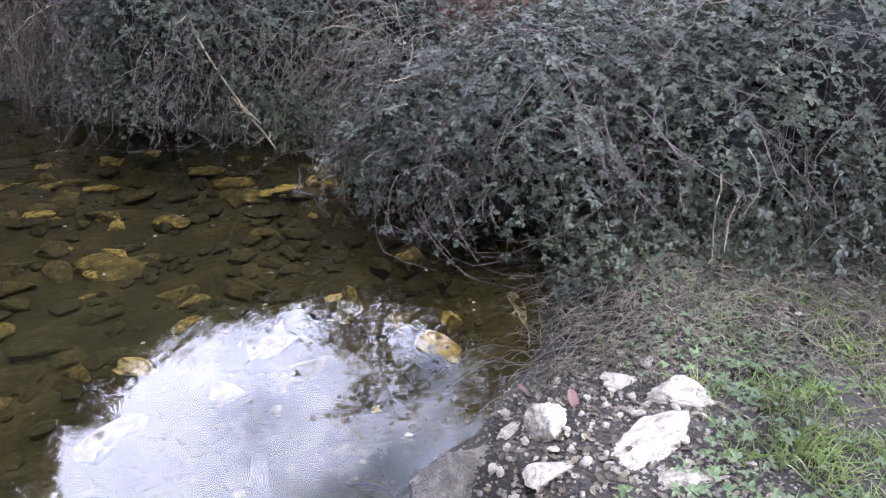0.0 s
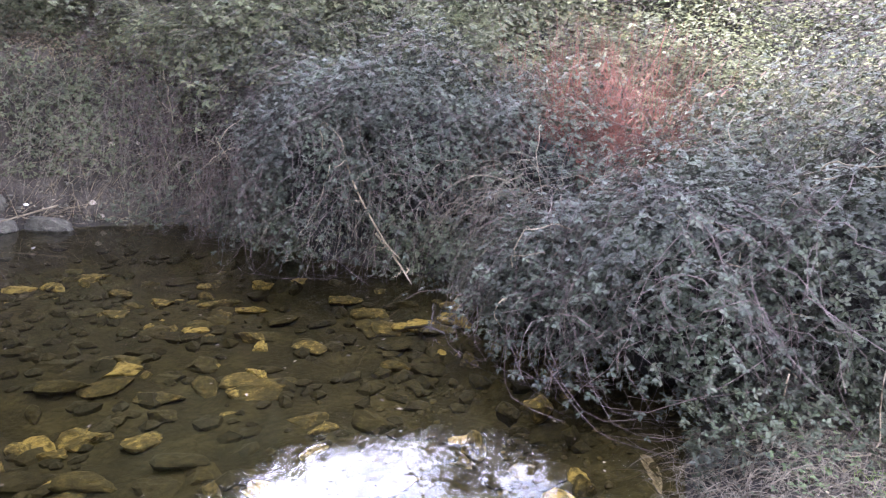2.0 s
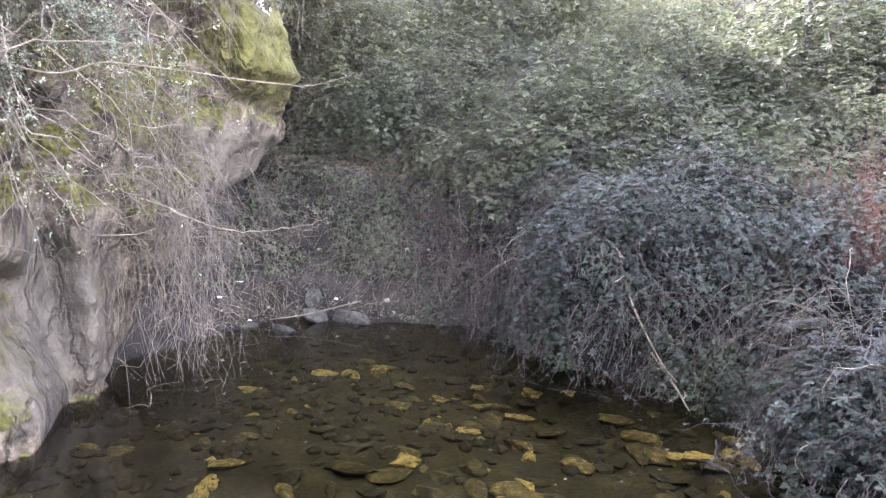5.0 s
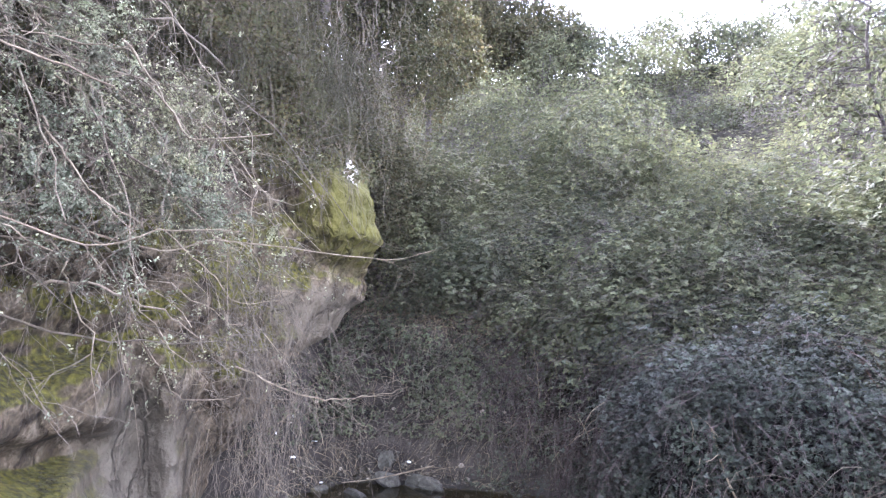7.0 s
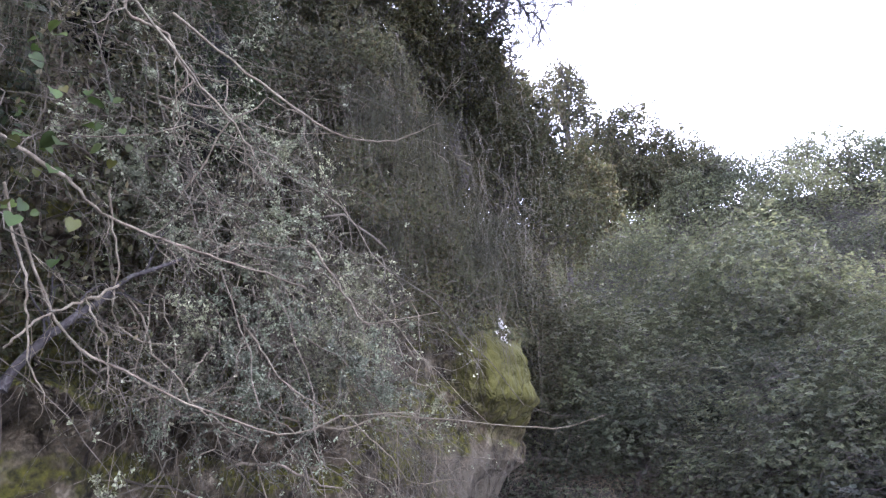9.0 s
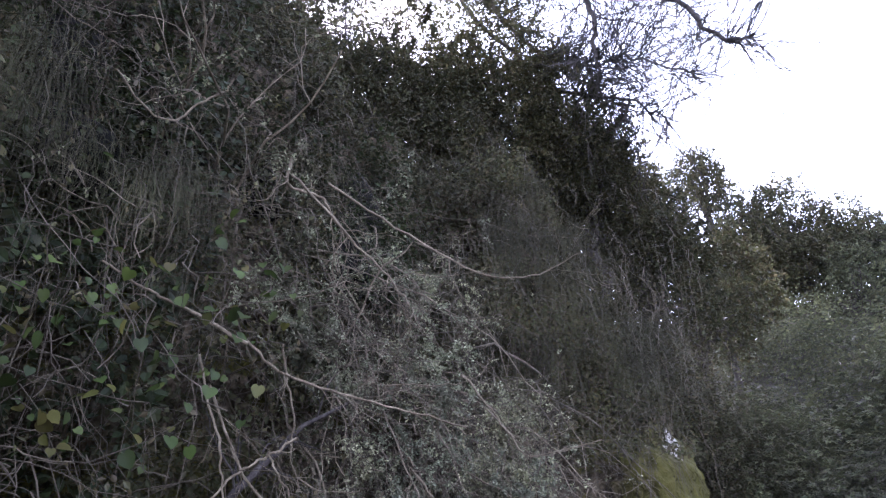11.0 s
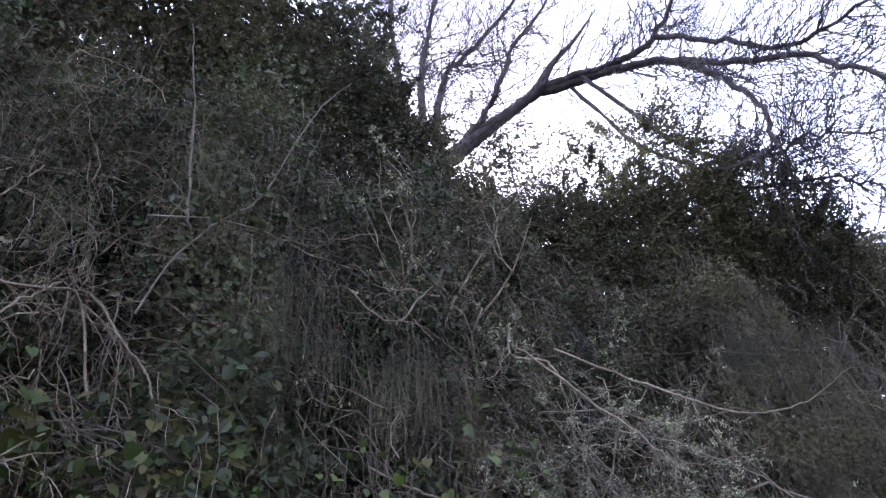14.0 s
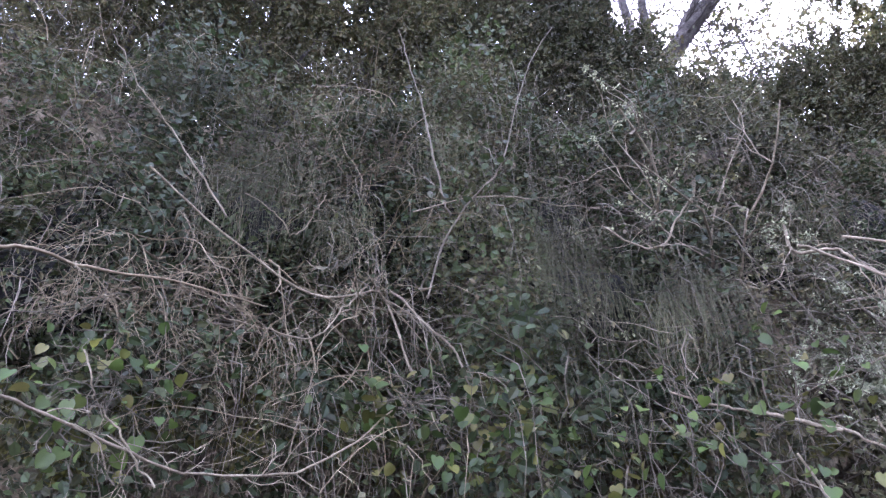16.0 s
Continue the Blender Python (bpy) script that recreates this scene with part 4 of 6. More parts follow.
for k, (az, d, s) in enumerate(((9, 8.4, .8), (15, 8.2, .75), (20, 8.8, .85), (25, 8.3, .75), (29, 9.2, .85), (33, 8.8, .7), (37, 9.6, .8), (22, 10.2, .95), (30, 10.6, .95), (12, 10, .9), (38, 10.9, 1.0), (42, 10.9, 1.0), (45.5, 11.2, 1.0), (34, 11.2, 1.0), (5, 9.4, .85), (42, 9.6, .6))):
    x, y = -math.sin(radians(az)) * d, math.cos(radians(az)) * d
    copy_thing(models[k % 5], pose(x, y, gz(x, y) - .22, 0, 0, k * 77) @ Matrix.Diagonal((s, s, s * (.8 + .12 * (k % 4)) * (.85 if az < 18 else 1), 1)))


def slope_cover(az0, az1, d0, d1, n, size, mat, label, deep=.3, stems=0, name="undergrowth", top=99.0, bottom=0.0):
    """Low growth that follows the ground."""
    a, d = rng.uniform(az0, az1, n), rng.uniform(d0, d1, n)
    p = polar(a, d, 0)
    p[:, 2] = ground_height(p[:, 0], p[:, 1])
    den = wobble(p, 1.7, 1.0, 3.0) + wobble(p, 5.0, .6, 1.0)
    e = .05
    steep = np.hypot(ground_height(p[:, 0] + e, p[:, 1]) - p[:, 2], ground_height(p[:, 0], p[:, 1] + e) - p[:, 2]) / e
    p = p[(den > rng.uniform(-1.0, .6, n)) & (p[:, 2] > bottom) & (p[:, 2] < top) & (rng.random(n) < np.sqrt(1 + steep ** 2) / 3)]
    g = np.stack([ground_height(p[:, 0] + e, p[:, 1]) - ground_height(p[:, 0] - e, p[:, 1]), ground_height(p[:, 0], p[:, 1] + e) - ground_height(p[:, 0], p[:, 1] - e), -2 * e * np.ones(len(p))], -1)
    out = -unit(g)
    p = p + out * (deep * rng.random((len(p), 1)) ** .7)
    ob = thing(name, tuple(p[0]), label, "undergrowth")
    child("foliage", raw_mesh("foliage", *leaves(p, out, size * rng.uniform(.55, 1.25, len(p)), THREE, .5, .5, .6), mat), ob, "", "stuff")
    if stems:
        i = rng.integers(0, len(p), stems)
        sp = sprays(p[i], out[i], rng.uniform(.4, 1.2, stems), 10, .22, .16, .3)
        sp[..., 2] = np.maximum(sp[..., 2], ground_height(sp[..., 0], sp[..., 1]) + .005)
        child("stem_tangle", raw_mesh("stem_tangle", *tubes(sp, taper(stems, 10, .0026 * np.ones(stems), .001 * np.ones(stems)), 3), M_STEM), ob, "", "stuff")
    return ob


slope_cover(38, 62, 7.6, 12.5, 34000, .046, M_HILL, "ivy and bramble on the steep slope beside the rock", .22, 700, bottom=.75)
slope_cover(32, 58, 6.9, 9.6, 22000, .045, M_HILL, "low bramble and ivy on the litter-strewn slope", .14, 260, bottom=.5, top=1.9)


def broad_tree(base, height, crown, n, size, label, name="tree", leaf=None, lumps=7, shape=DIAMOND):
    """A tree: a tapered trunk with limbs and a crown of loose leaf clumps."""
    base = np.array(base, float)
    ob = thing(name, tuple(base), label, "tree", "trees on the slope")
    rx, rz = crown
    c = base + np.array((0, 0, height - rz))
    found = [(np.stack([base * (1 - u) + (c + np.array((0, 0, rz * .5))) * u for u in np.linspace(0, 1, 8)]) + rng.normal(size=(8, 3)) * .04, .05 + height * .012, .02)]
    cl_ = []
    for _ in range(lumps):
        d = ball(1, -.7)[0]
        e = c + d * np.array((rx, rx, rz)) * rng.uniform(.25, .65)
        cl_.append((e, np.array((rx, rx, rz)) * rng.uniform(.35, .55)))
        s0 = base + (c - base) * rng.uniform(.5, .9)
        found.append((np.stack([s0 * (1 - u) + e * u for u in np.linspace(0, 1, 8)]) + rng.normal(size=(8, 3)) * .05, .03 + height * .004, .008))
    child("trunk", raw_mesh("trunk", *limbs(found, 6), M_BARK, True), ob)
    pl, ou = [], []
    for i, (e, r) in enumerate(cl_):
        d = ball(n // lumps, -.9)
        k = (1 + wobble(d * r + e, 3.0 / max(rx, .5), .22) + wobble(d * r + e, 8.0 / max(rx, .5), .14)) * (1 - .55 * rng.random(len(d)) ** 1.6)
        p = e + d * r * np.maximum(k, .4 + .2 * rng.random(len(d)))[:, None]
        keep = ~inside_any(p, cl_, i, .66)
        pl.append(p[keep])
        ou.append(d[keep])
    pl, ou = np.concatenate(pl), np.concatenate(ou)
    m = 13 * lumps
    i = rng.integers(0, lumps, m)
    d = ball(m, -.6)
    e0 = np.array([cl_[j][0] + d[q] * cl_[j][1] * .7 for q, j in enumerate(i)])
    tw = sprays(e0, d, rx * rng.uniform(.15, .42, m), 6, .03, .2, .25, .4)
    child("twig_tangle", raw_mesh("twig_tangle", *tubes(tw, taper(m, 6, .006 * np.ones(m), .0015 * np.ones(m)), 3), M_BARK), ob, "", "stuff")
    j = rng.integers(0, m, n // 3)
    f = rng.random((n // 3, 1)) ** .8 * 4.99
    w = f.astype(int)[:, 0]
    q = tw[j, w] + (tw[j, w + 1] - tw[j, w]) * (f - w[:, None]) + rng.normal(size=(n // 3, 3)) * size * .25
    pl, ou = np.concatenate([pl, q]), np.concatenate([ou, unit(rng.normal(size=q.shape))])
    child("crown", raw_mesh("crown", *leaves(pl, ou, size * rng.uniform(.6, 1.3, len(pl)), shape, .4, .5, .7), leaf or M_IVY), ob, "", "stuff")
    return ob


def at_polar(az, d, dz=0.0):
    x, y = -math.sin(radians(az)) * d, math.cos(radians(az)) * d
    return (x, y, gz(x, y) + dz)


# trees along the crest of the hill
CREST = ((29, 27, 3.4, 1.6, 1.3), (22.5, 27, 2.7, 2.0, 1.3), (18.0, 26, 3.5, 2.2, 1.6), (12.5, 27, 2.4, 2.0, 1.1), (7.5, 27, 2.3, 2.2, 1.1), (2, 27, 2.2, 2, 1.0),
         (-5, 27, 3, 2.2, 1.4), (-13, 27, 3.6, 2.3, 1.6), (-22, 26, 4, 2.3, 1.8), (26, 25, 2.6, 1.7, 1.3), (15, 25, 2.4, 1.8, 1.2), (31, 24, 3.0, 1.7, 1.5))
for az, d, h, rx, rz in CREST:
    broad_tree(at_polar(az, d, -.9), h + .8, (rx, rz + .45), 7000, .10, "leafy evergreen tree on the hill crest", leaf=M_HILL, lumps=15)
# the tall dark evergreens between the rock and the hill: az, distance, elevation of the top, half width
for az, d, el, rx in ((49.8, 17.0, 39.0, 1.3), (47.0, 17.6, 35.8, 1.1), (44.0, 18.5, 32.6, 1.3), (53.0, 16.0, 41.0, 1.6), (40.2, 26, 35.0, 1.7), (38.0, 26, 30.8, 2.4), (35.9, 26, 30.2, 2.4), (33.9, 26, 31.2, 2.0), (39.6, 25, 29.5, 2.4), (36.8, 25, 27.0, 2.6), (34.2, 25, 26.5, 2.6), (31.6, 27, 28.4, 2.4), (29.0, 27, 25.8, 2.4),
                      (48.5, 10.6, 35.0, 1.5), (52.5, 11.5, 36.5, 1.6), (55.8, 12.5, 37.5, 1.6), (46.5, 13.0, 33.5, 1.4), (44.0, 14.0, 30.0, 1.5), (41.5, 17.0, 28.5, 1.7)):
    base = at_polar(az, d, -.1)
    h = 1.75 + d * math.tan(radians(el)) - base[2]
    broad_tree(base, h, (rx, min(h * .5, rx * 1.35)), 9000, .085 if d < 15 else .12, "tall dark evergreen standing beside the rock face", "evergreen_tree", M_IVY, 9)


def sparse_tree(base, top, reach, n, size, label, leaf=None):
    """A young tree whose thin leafy sprays let the sky through."""
    base = np.array(base, float)
    ob = thing("sapling", tuple(base), label, "tree", "trees on the slope")
    stem = smooth_path([base, base + np.array((.1, -.1, top * .4)), base + np.array((-.05, -.3, top * .75)), base + np.array((.1, -.45, top))], 20)
    child("trunk", raw_mesh("trunk", *tubes(stem[None], taper(1, 20, .045, .012), 7), M_BARK, True), ob)
    found = []
    for j in range(8, 20):
        for _ in range(3):
            a = rng.uniform(0, 2 * np.pi)
            branching(stem[j], (math.cos(a), math.sin(a) - .2, .25), reach * rng.uniform(.5, 1.0), .012, 2, 40, .16, .05, (3, 5), .6, 7, found)
    child("twig_tangle", raw_mesh("twig_tangle", *limbs(found, 3), M_BARK), ob, "", "stuff")
    thin = [f[0] for f in found if f[1] < .009]
    pick = rng.integers(0, len(thin), n)
    at = np.array([thin[i][rng.integers(2, 7)] for i in pick]) + rng.normal(size=(n, 3)) * size * .5
    child("foliage", raw_mesh("foliage", *leaves(at, unit(rng.normal(size=at.shape)), size * rng.uniform(.6, 1.3, n), LEAFLET, .5, .3, .7), leaf or M_HILL), ob, "", "stuff")
    return ob


sparse_tree(at_polar(-6.5, 9.6), 4.6, 1.5, 2300, .085, "slender sapling with sparse leafy sprays above the brambles")
sparse_tree(at_polar(6.5, 10.2), 3.9, 1.2, 1500, .085, "slender sapling with sparse leafy sprays on the hill foot")

for az, d, h in ((79, 8.9, 6.2), (75.5, 9.4, 6.4), (84, 8.4, 5.6)):
    sparse_tree(at_polar(az, d), h, 1.5, 2800, .07, "slender evergreen with sparse leafy sprays on the bank top", M_IVY)

# evergreens on top of the rock wall
for az, d, h, rx, rz, n in ((63.5, 9.0, 6.2, 2.2, 2.6, 34000), (57.5, 9.3, 5.7, 1.6, 2.3, 20000), (52.0, 9.8, 4.8, 1.3, 2.0, 14000), (69, 8.6, 5.6, 1.7, 2.2, 20000), (74.5, 8.3, 4.9, 1.5, 1.9, 13000), (80, 7.9, 4.4, 1.2, 1.6, 7000), (85, 7.4, 4.4, 1.1, 1.8, 10000), (91, 6.6, 4.9, 1.3, 2.2, 16000), (98, 6.1, 5.4, 1.3, 2.4, 18000),
                            (106, 5.9, 7.0, 1.5, 2.9, 29000), (115, 5.8, 7.6, 1.7, 3.2, 34000), (125, 5.8, 7.6, 1.8, 3.2, 34000), (136, 6.0, 7.2, 1.9, 3.1, 34000), (148, 6.4, 6.4, 2.0, 2.7, 29000), (160, 7.0, 5.6, 2.0, 2.5, 22000)):
    broad_tree(at_polar(az, d, -.2), h, (rx, rz), int(n * 1.9), .062, "dark evergreen with small glossy leaves on the bank top", "evergreen_tree", M_IVY, 15)

# broad-leaved bushes along the lip of the bank
for az, d, z, r in ((97, 4.7, 5.1, .8), (108, 4.5, 5.3, .85), (118, 4.4, 5.4, .8), (127, 4.5, 5.3, .9), (137, 4.7, 5.2, .95), (148, 4.9, 5.0, 1.0), (158, 5.3, 4.9, 1.0), (88, 4.9, 5.2, .75), (79, 5.4, 5.3, .7)):
    c = polar(np.array([az]), d, z)[0]
    bramble([(tuple(c), (r, r, r * 1.05)), (tuple(c + np.array((rng.uniform(-.5, .5), rng.uniform(-.5, .5), -.7))), (r * .8, r * .8, r * .8))], 7500, 160, .055, "broad-leaved evergreen bush on the lip of the bank", M_LAUREL, "bushes on the lip of the bank", "evergreen_bush", DIAMOND, low=-.7, rough=.28, floor=1, canes=4, stem_mat=M_STEM)

# leaf curtains over the rock wall, one climber every few degrees


def climber(az0, az1, z0, z1, n, size, shape, mat, label, thick=.5, name="ivy", edge=True):
    a, z = rng.uniform(az0, az1, n), rng.uniform(z0, z1, n)
    p2 = np.stack([a * .07, z, 0 * z], -1)
    dens = wobble(p2, 2.3, 1.0, 2.0) + wobble(p2, 6.1, .6, 7.0)
    keep = dens > rng.uniform(-.9, .35, n)
    if edge:
        keep &= a > np.interp(z, EDGE_Z, EDGE_AZ) - .5
    a, z = a[keep], z[keep]
    off = thick * (.5 + .5 * np.tanh(wobble(np.stack([a * .07, z, 0 * z], -1), 1.9, 1.5))) * rng.uniform(.3, 1.1, len(a))
    d = wall_depth(a, z) - .05 - off
    p = polar(a, d, z)
    out = unit(-p * np.array((1, 1, 0)))
    ob = thing(name, tuple(polar(np.array([(az0 + az1) / 2]), np.interp((az0 + az1) / 2, WALL_AZ, WALL_D), z0)[0]), label, "climber", "climbers on the rock wall")
    child("foliage", raw_mesh("foliage", *leaves(p, out, size * rng.uniform(.55, 1.3, len(p)), shape, .45, .6, .5, .8), mat), ob, "", "stuff")
    m = max(16, n // 170)
    aa, zz = rng.uniform(az0, az1, m), rng.uniform(z0 + .3, z1, m)
    ln = rng.uniform(.5, 1.6, m)
    u = np.linspace(0, 1, 8)[None]
    A = aa[:, None] + np.cumsum(rng.normal(size=(m, 8)), 1) * .35
    Z = zz[:, None] - ln[:, None] * u
    D = wall_depth(A, Z) - .1 - thick * rng.uniform(.2, 1.2, (m, 1)) * np.sin(u * 2.2)
    child("stem_tangle", raw_mesh("stem_tangle", *tubes(polar(A, D, Z), taper(m, 8, rng.uniform(.002, .005, m), .0012 * np.ones(m)), 3), M_STEM), ob, "thin hanging woody stems", "stuff")
    return ob


for a in range(44, 176, 11):
    near = a > 80
    climber(a, a + 11, 4.2 if a < 66 else 2.6, 7.4, 13000 if near else 8000, .045 if near else .05, DIAMOND, M_IVY, "dark ivy hanging over the rock wall", .8)
for a in range(95, 172, 9):
    climber(a, a + 9, .8, 3.9, 2200 if a < 135 else 1300, .062, LEAFLET, M_LAUREL, "broad-leaved green climber low on the bank", 1.25)
for a in range(92, 172, 10):
    climber(a, a + 10, 3.6, 6.6, 2200, .055, LEAFLET, M_LAUREL, "green-leaved climber on the upper bank", 1.2)
for a in range(46, 80, 8):
    climber(a, a + 8, 3.3, 6.4, 13000, .05, DIAMOND, M_IVY, "dark ivy over the top of the rock face", .5)

# fine dry twigs that hang in front of the leaves


def tangle(az0, az1, z0, z1, n, mat, label, gravity=.16, length=(.25, 1.0), inset=(.2, 1.0)):
    a, z = rng.uniform(az0, az1, n), rng.uniform(z0, z1, n)
    keep = wobble(np.stack([a * .08, z, 0 * z], -1), 2.2, 1.0, 4.0) > rng.uniform(-.5, .5, n)
    a, z = a[keep], z[keep]
    n = len(a)
    p = polar(a, wall_depth(a, z) - rng.uniform(*inset, n), z)
    out = unit(-p * np.array((1, 1, 0)))
    sp = sprays(p, out * .5, rng.uniform(*length, n), 8, gravity, .22, .25, .8)
    ob = thing("dry_twigs", tuple(p[0]), label, "twig_tangle", "dry twigs on the bank")
    r = rng.uniform(.0014, .004, n)
    child("stem_tangle", raw_mesh("stem_tangle", *tubes(sp, taper(n, 8, r, r * .4), 3), mat), ob, "", "stuff")
    q = sp[rng.integers(0, n, n * 2), rng.integers(2, 8, n * 2)]
    s2 = sprays(q, unit(rng.normal(size=(n * 2, 3))), rng.uniform(.06, .3, n * 2), 5, gravity, .25, .1)
    child("twig_spray", raw_mesh("twig_spray", *tubes(s2, taper(n * 2, 5, .0014 * np.ones(n * 2), .0007 * np.ones(n * 2)), 3), mat), ob, "", "stuff")
    k = n * 5
    lp = s2[rng.integers(0, n * 2, k), rng.integers(1, 5, k)] + rng.normal(size=(k, 3)) * .01
    child("foliage", raw_mesh("foliage", *leaves(lp, unit(rng.normal(size=lp.shape)), .034 * rng.uniform(.5, 1.4, k), DIAMOND, .5, .4, .7), M_MIX), ob, "small green and withered leaves", "stuff")
    return ob


for a in range(74, 170, 12):
    tangle(a, a + 12, 2.4, 6.4, 170, M_TWIG if a > 112 else M_STEM, "tangle of fine dry brown twigs hanging on the bank")
for a in range(50, 76, 13):
    tangle(a, a + 13, 3.2, 6.0, 120, M_STEM, "fine dry twigs hanging over the rock face", .2)

# tufts of long drooping grass


def grass_tuft(place, out, n, length, label="tuft of long drooping dry grass", mat=None):
    place, out = np.array(place, float), np.array(out, float)
    k = 8
    n = n // 2
    d = unit(out * .6 + rng.normal(size=(n, 3)) * .45 + np.array((0, 0, .3)))
    ln = length * rng.uniform(.5, 1.2, n)
    u = np.linspace(0, 1, k)[None, :, None]
    b = place + rng.normal(size=(n, 3)) * np.array((.12, .12, .06))
    p = b[:, None] + d[:, None] * (ln[:, None, None] * .28 * np.sin(u * 1.7)) - np.array((0, 0, 1.0)) * (ln[:, None, None] * .8 * u ** 1.9)
    p = p + np.cumsum(rng.normal(size=p.shape), 1) * .012
    ob = thing("grass_tuft", tuple(place), label, "grass", "grass tufts on the bank")
    child("grass_tangle", raw_mesh("grass_tangle", *tubes(p, taper(n, k, .0018 * np.ones(n), .0006 * np.ones(n)), 3), mat or M_STRAW), ob, "", "stuff")
    return ob


for az, z, inset, n, ln in ((98, 4.15, .7, 420, .75), (103, 4.4, .6, 200, .6), (120, 5.4, .8, 300, .65), (131, 4.7, .8, 200, .6), (112, 4.9, .7, 160, .6), (84, 5.2, .5, 160, .8),
                            (62, 5.6, .5, 300, 1.4), (58, 5.2, .5, 300, 1.4), (54, 5.0, .4, 300, 1.4), (66, 4.6, .5, 200, 1.1), (50, 4.9, .4, 260, 1.3), (60, 4.2, .5, 200, 1.0), (56, 5.8, .5, 300, 1.5), (52, 4.4, .4, 240, 1.1), (60, 6.2, .5, 300, 1.6)):
    p = polar(np.array([az]), wall_depth(np.array([az * 1.0]), np.array([z])) - inset, z)[0]
    grass_tuft(p, -p * np.array((1, 1, 0)) / np.linalg.norm(p[:2]), n, ln, mat=M_STRAW if az > 80 else M_SEDGE)
for place, n, ln in (((-2.25, -2.55, 4.95), 300, .9), ((-2.78, -1.07, 4.25), 360, 1.0), ((-2.1, -2.7, 4.75), 160, .8)):
    grass_tuft(place, (.8, .5, 0), n, ln, "long dry grass drooping from the bank in front of the leaves", M_SEDGE if n > 200 else M_STRAW)

# the lichen-grown shrub that leans out from the rock wall


def shrub(root, ways, depth, length, radius, tufts, label, sag=.05, mat=None, tuft_size=.025, name="bare_shrub", bend=.24, tuft_mat=None):
    root = np.array(root, float)
    ob = thing(name, tuple(root), label, "shrub", "bare shrubs on the rock wall")
    found = []
    for w in ways:
        i = len(found)
        branching(root + rng.normal(size=3) * .12, w, length * rng.uniform(.75, 1.15), radius, depth, 44, bend, sag, (2, 4), .66, 8, found)
        child("branch", raw_mesh("branch", *limbs([found.pop(i)], 6), mat or M_DEAD, True), ob, "grey lichen-grown branch")
    child("twig_tangle", raw_mesh("twig_tangle", *limbs(found, 3), mat or M_FINE), ob, "thin grey twigs", "stuff")
    if tufts:
        thin = [f for f in found if f[1] < radius * .5] or found
        hubs = np.array([thin[i][0][4] for i in rng.integers(0, len(thin), 18)])
        ends = np.array([f[0][5] for f in thin])
        near = np.exp(-np.min(np.linalg.norm(ends[:, None] - hubs[None], axis=2), axis=1) / .085) + .002
        pick = rng.choice(len(thin), tufts, p=near / near.sum())
        at = np.array([thin[i][0][rng.integers(1, 8)] for i in pick])
        at = np.repeat(at, 6, axis=0) + rng.normal(size=(tufts * 6, 3)) * tuft_size * .5
        child("lichen", raw_mesh("lichen", *leaves(at, unit(rng.normal(size=at.shape)), tuft_size * rng.uniform(.5, 1.2, len(at)), DIAMOND, .6, .4, .8), tuft_mat or M_LICHEN), ob, "pale grey-green lichen and buds", "stuff")
    return ob


def switches(root, low_end, high_end, n, r, shoots, tufts, label, mat=None, lift=.35):
    """A shrub of long thin switches that leave the bank, bow and droop, with short shoots and lichen on them."""
    root = np.array(root, float)
    ob = thing("bare_shrub", tuple(root), label, "shrub", "bare shrubs on the rock wall")
    st = root + rng.normal(size=(n, 3)) * np.array((.22, .45, .45))
    en = rng.uniform(low_end, high_end, (n, 3)) + rng.normal(size=(n, 3)) * np.array((.12, .3, .35))
    en = st + (en - st) * rng.uniform(.45, 1.05, (n, 1))
    ctrl = st * .45 + en * .55 + np.stack([rng.normal(.05, .3, n), rng.normal(0, .45, n), rng.normal(lift * .8, lift * 1.3, n)], -1)
    u = np.linspace(0, 1, 16)[None, :, None]
    p = st[:, None] * (1 - u) ** 2 + 2 * ctrl[:, None] * u * (1 - u) + en[:, None] * u ** 2
    p = p + np.cumsum(rng.normal(size=p.shape), 1) * .03 + rng.normal(size=p.shape) * .005
    rr = r * rng.uniform(.35, 1.1, n) ** 1.3
    barks = (M_STEM, M_FINE, M_DEAD)
    for q in range(n):
        child("branch", raw_mesh("branch", *tubes(p[q:q + 1], taper(1, 16, rr[q:q + 1], rr[q:q + 1] * .3), 5), mat or barks[q % 3], True), ob)
    m = n * shoots
    a, b = rng.integers(0, n, m), rng.integers(3, 15, m)
    t = unit(p[a, b + 1 - (b == 15)] - p[a, b - 1])
    d = unit(t * .55 + unit(np.cross(t, rng.normal(size=(m, 3)))) * .8)
    sh = sprays(p[a, b], d, rng.uniform(.12, .6, m), 8, .07, .22, 0, .3)
    sub = sprays(sh[:, 3], unit(sh[:, 5] - sh[:, 2]), rng.uniform(.06, .25, m), 8, .05, .2, 0, .5)
    both = np.concatenate([sh, sub])
    k = len(both)
    child("twig_tangle", raw_mesh("twig_tangle", *tubes(both, taper(k, 8, rng.uniform(.0014, .0034, k), .0011 * np.ones(k)), 3), mat or M_STEM), ob, "thin side shoots", "stuff")
    if tufts:
        hubs = p[rng.integers(0, n, 15), rng.integers(6, 14, 15)]
        spot = both.reshape(-1, 3)
        near = np.exp(-np.min(np.linalg.norm(spot[:, None] - hubs[None], axis=2), axis=1) / .085) + .004
        at = spot[rng.choice(len(spot), tufts, p=near / near.sum())]
        at = np.repeat(at, 5, axis=0) + rng.normal(size=(tufts * 5, 3)) * .009
        child("lichen", raw_mesh("lichen", *leaves(at, unit(rng.normal(size=at.shape)), .024 * rng.uniform(.5, 1.2, len(at)), DIAMOND, .6, .4, .8), M_LICHEN), ob, "pale grey-green lichen and buds", "stuff")
    return ob


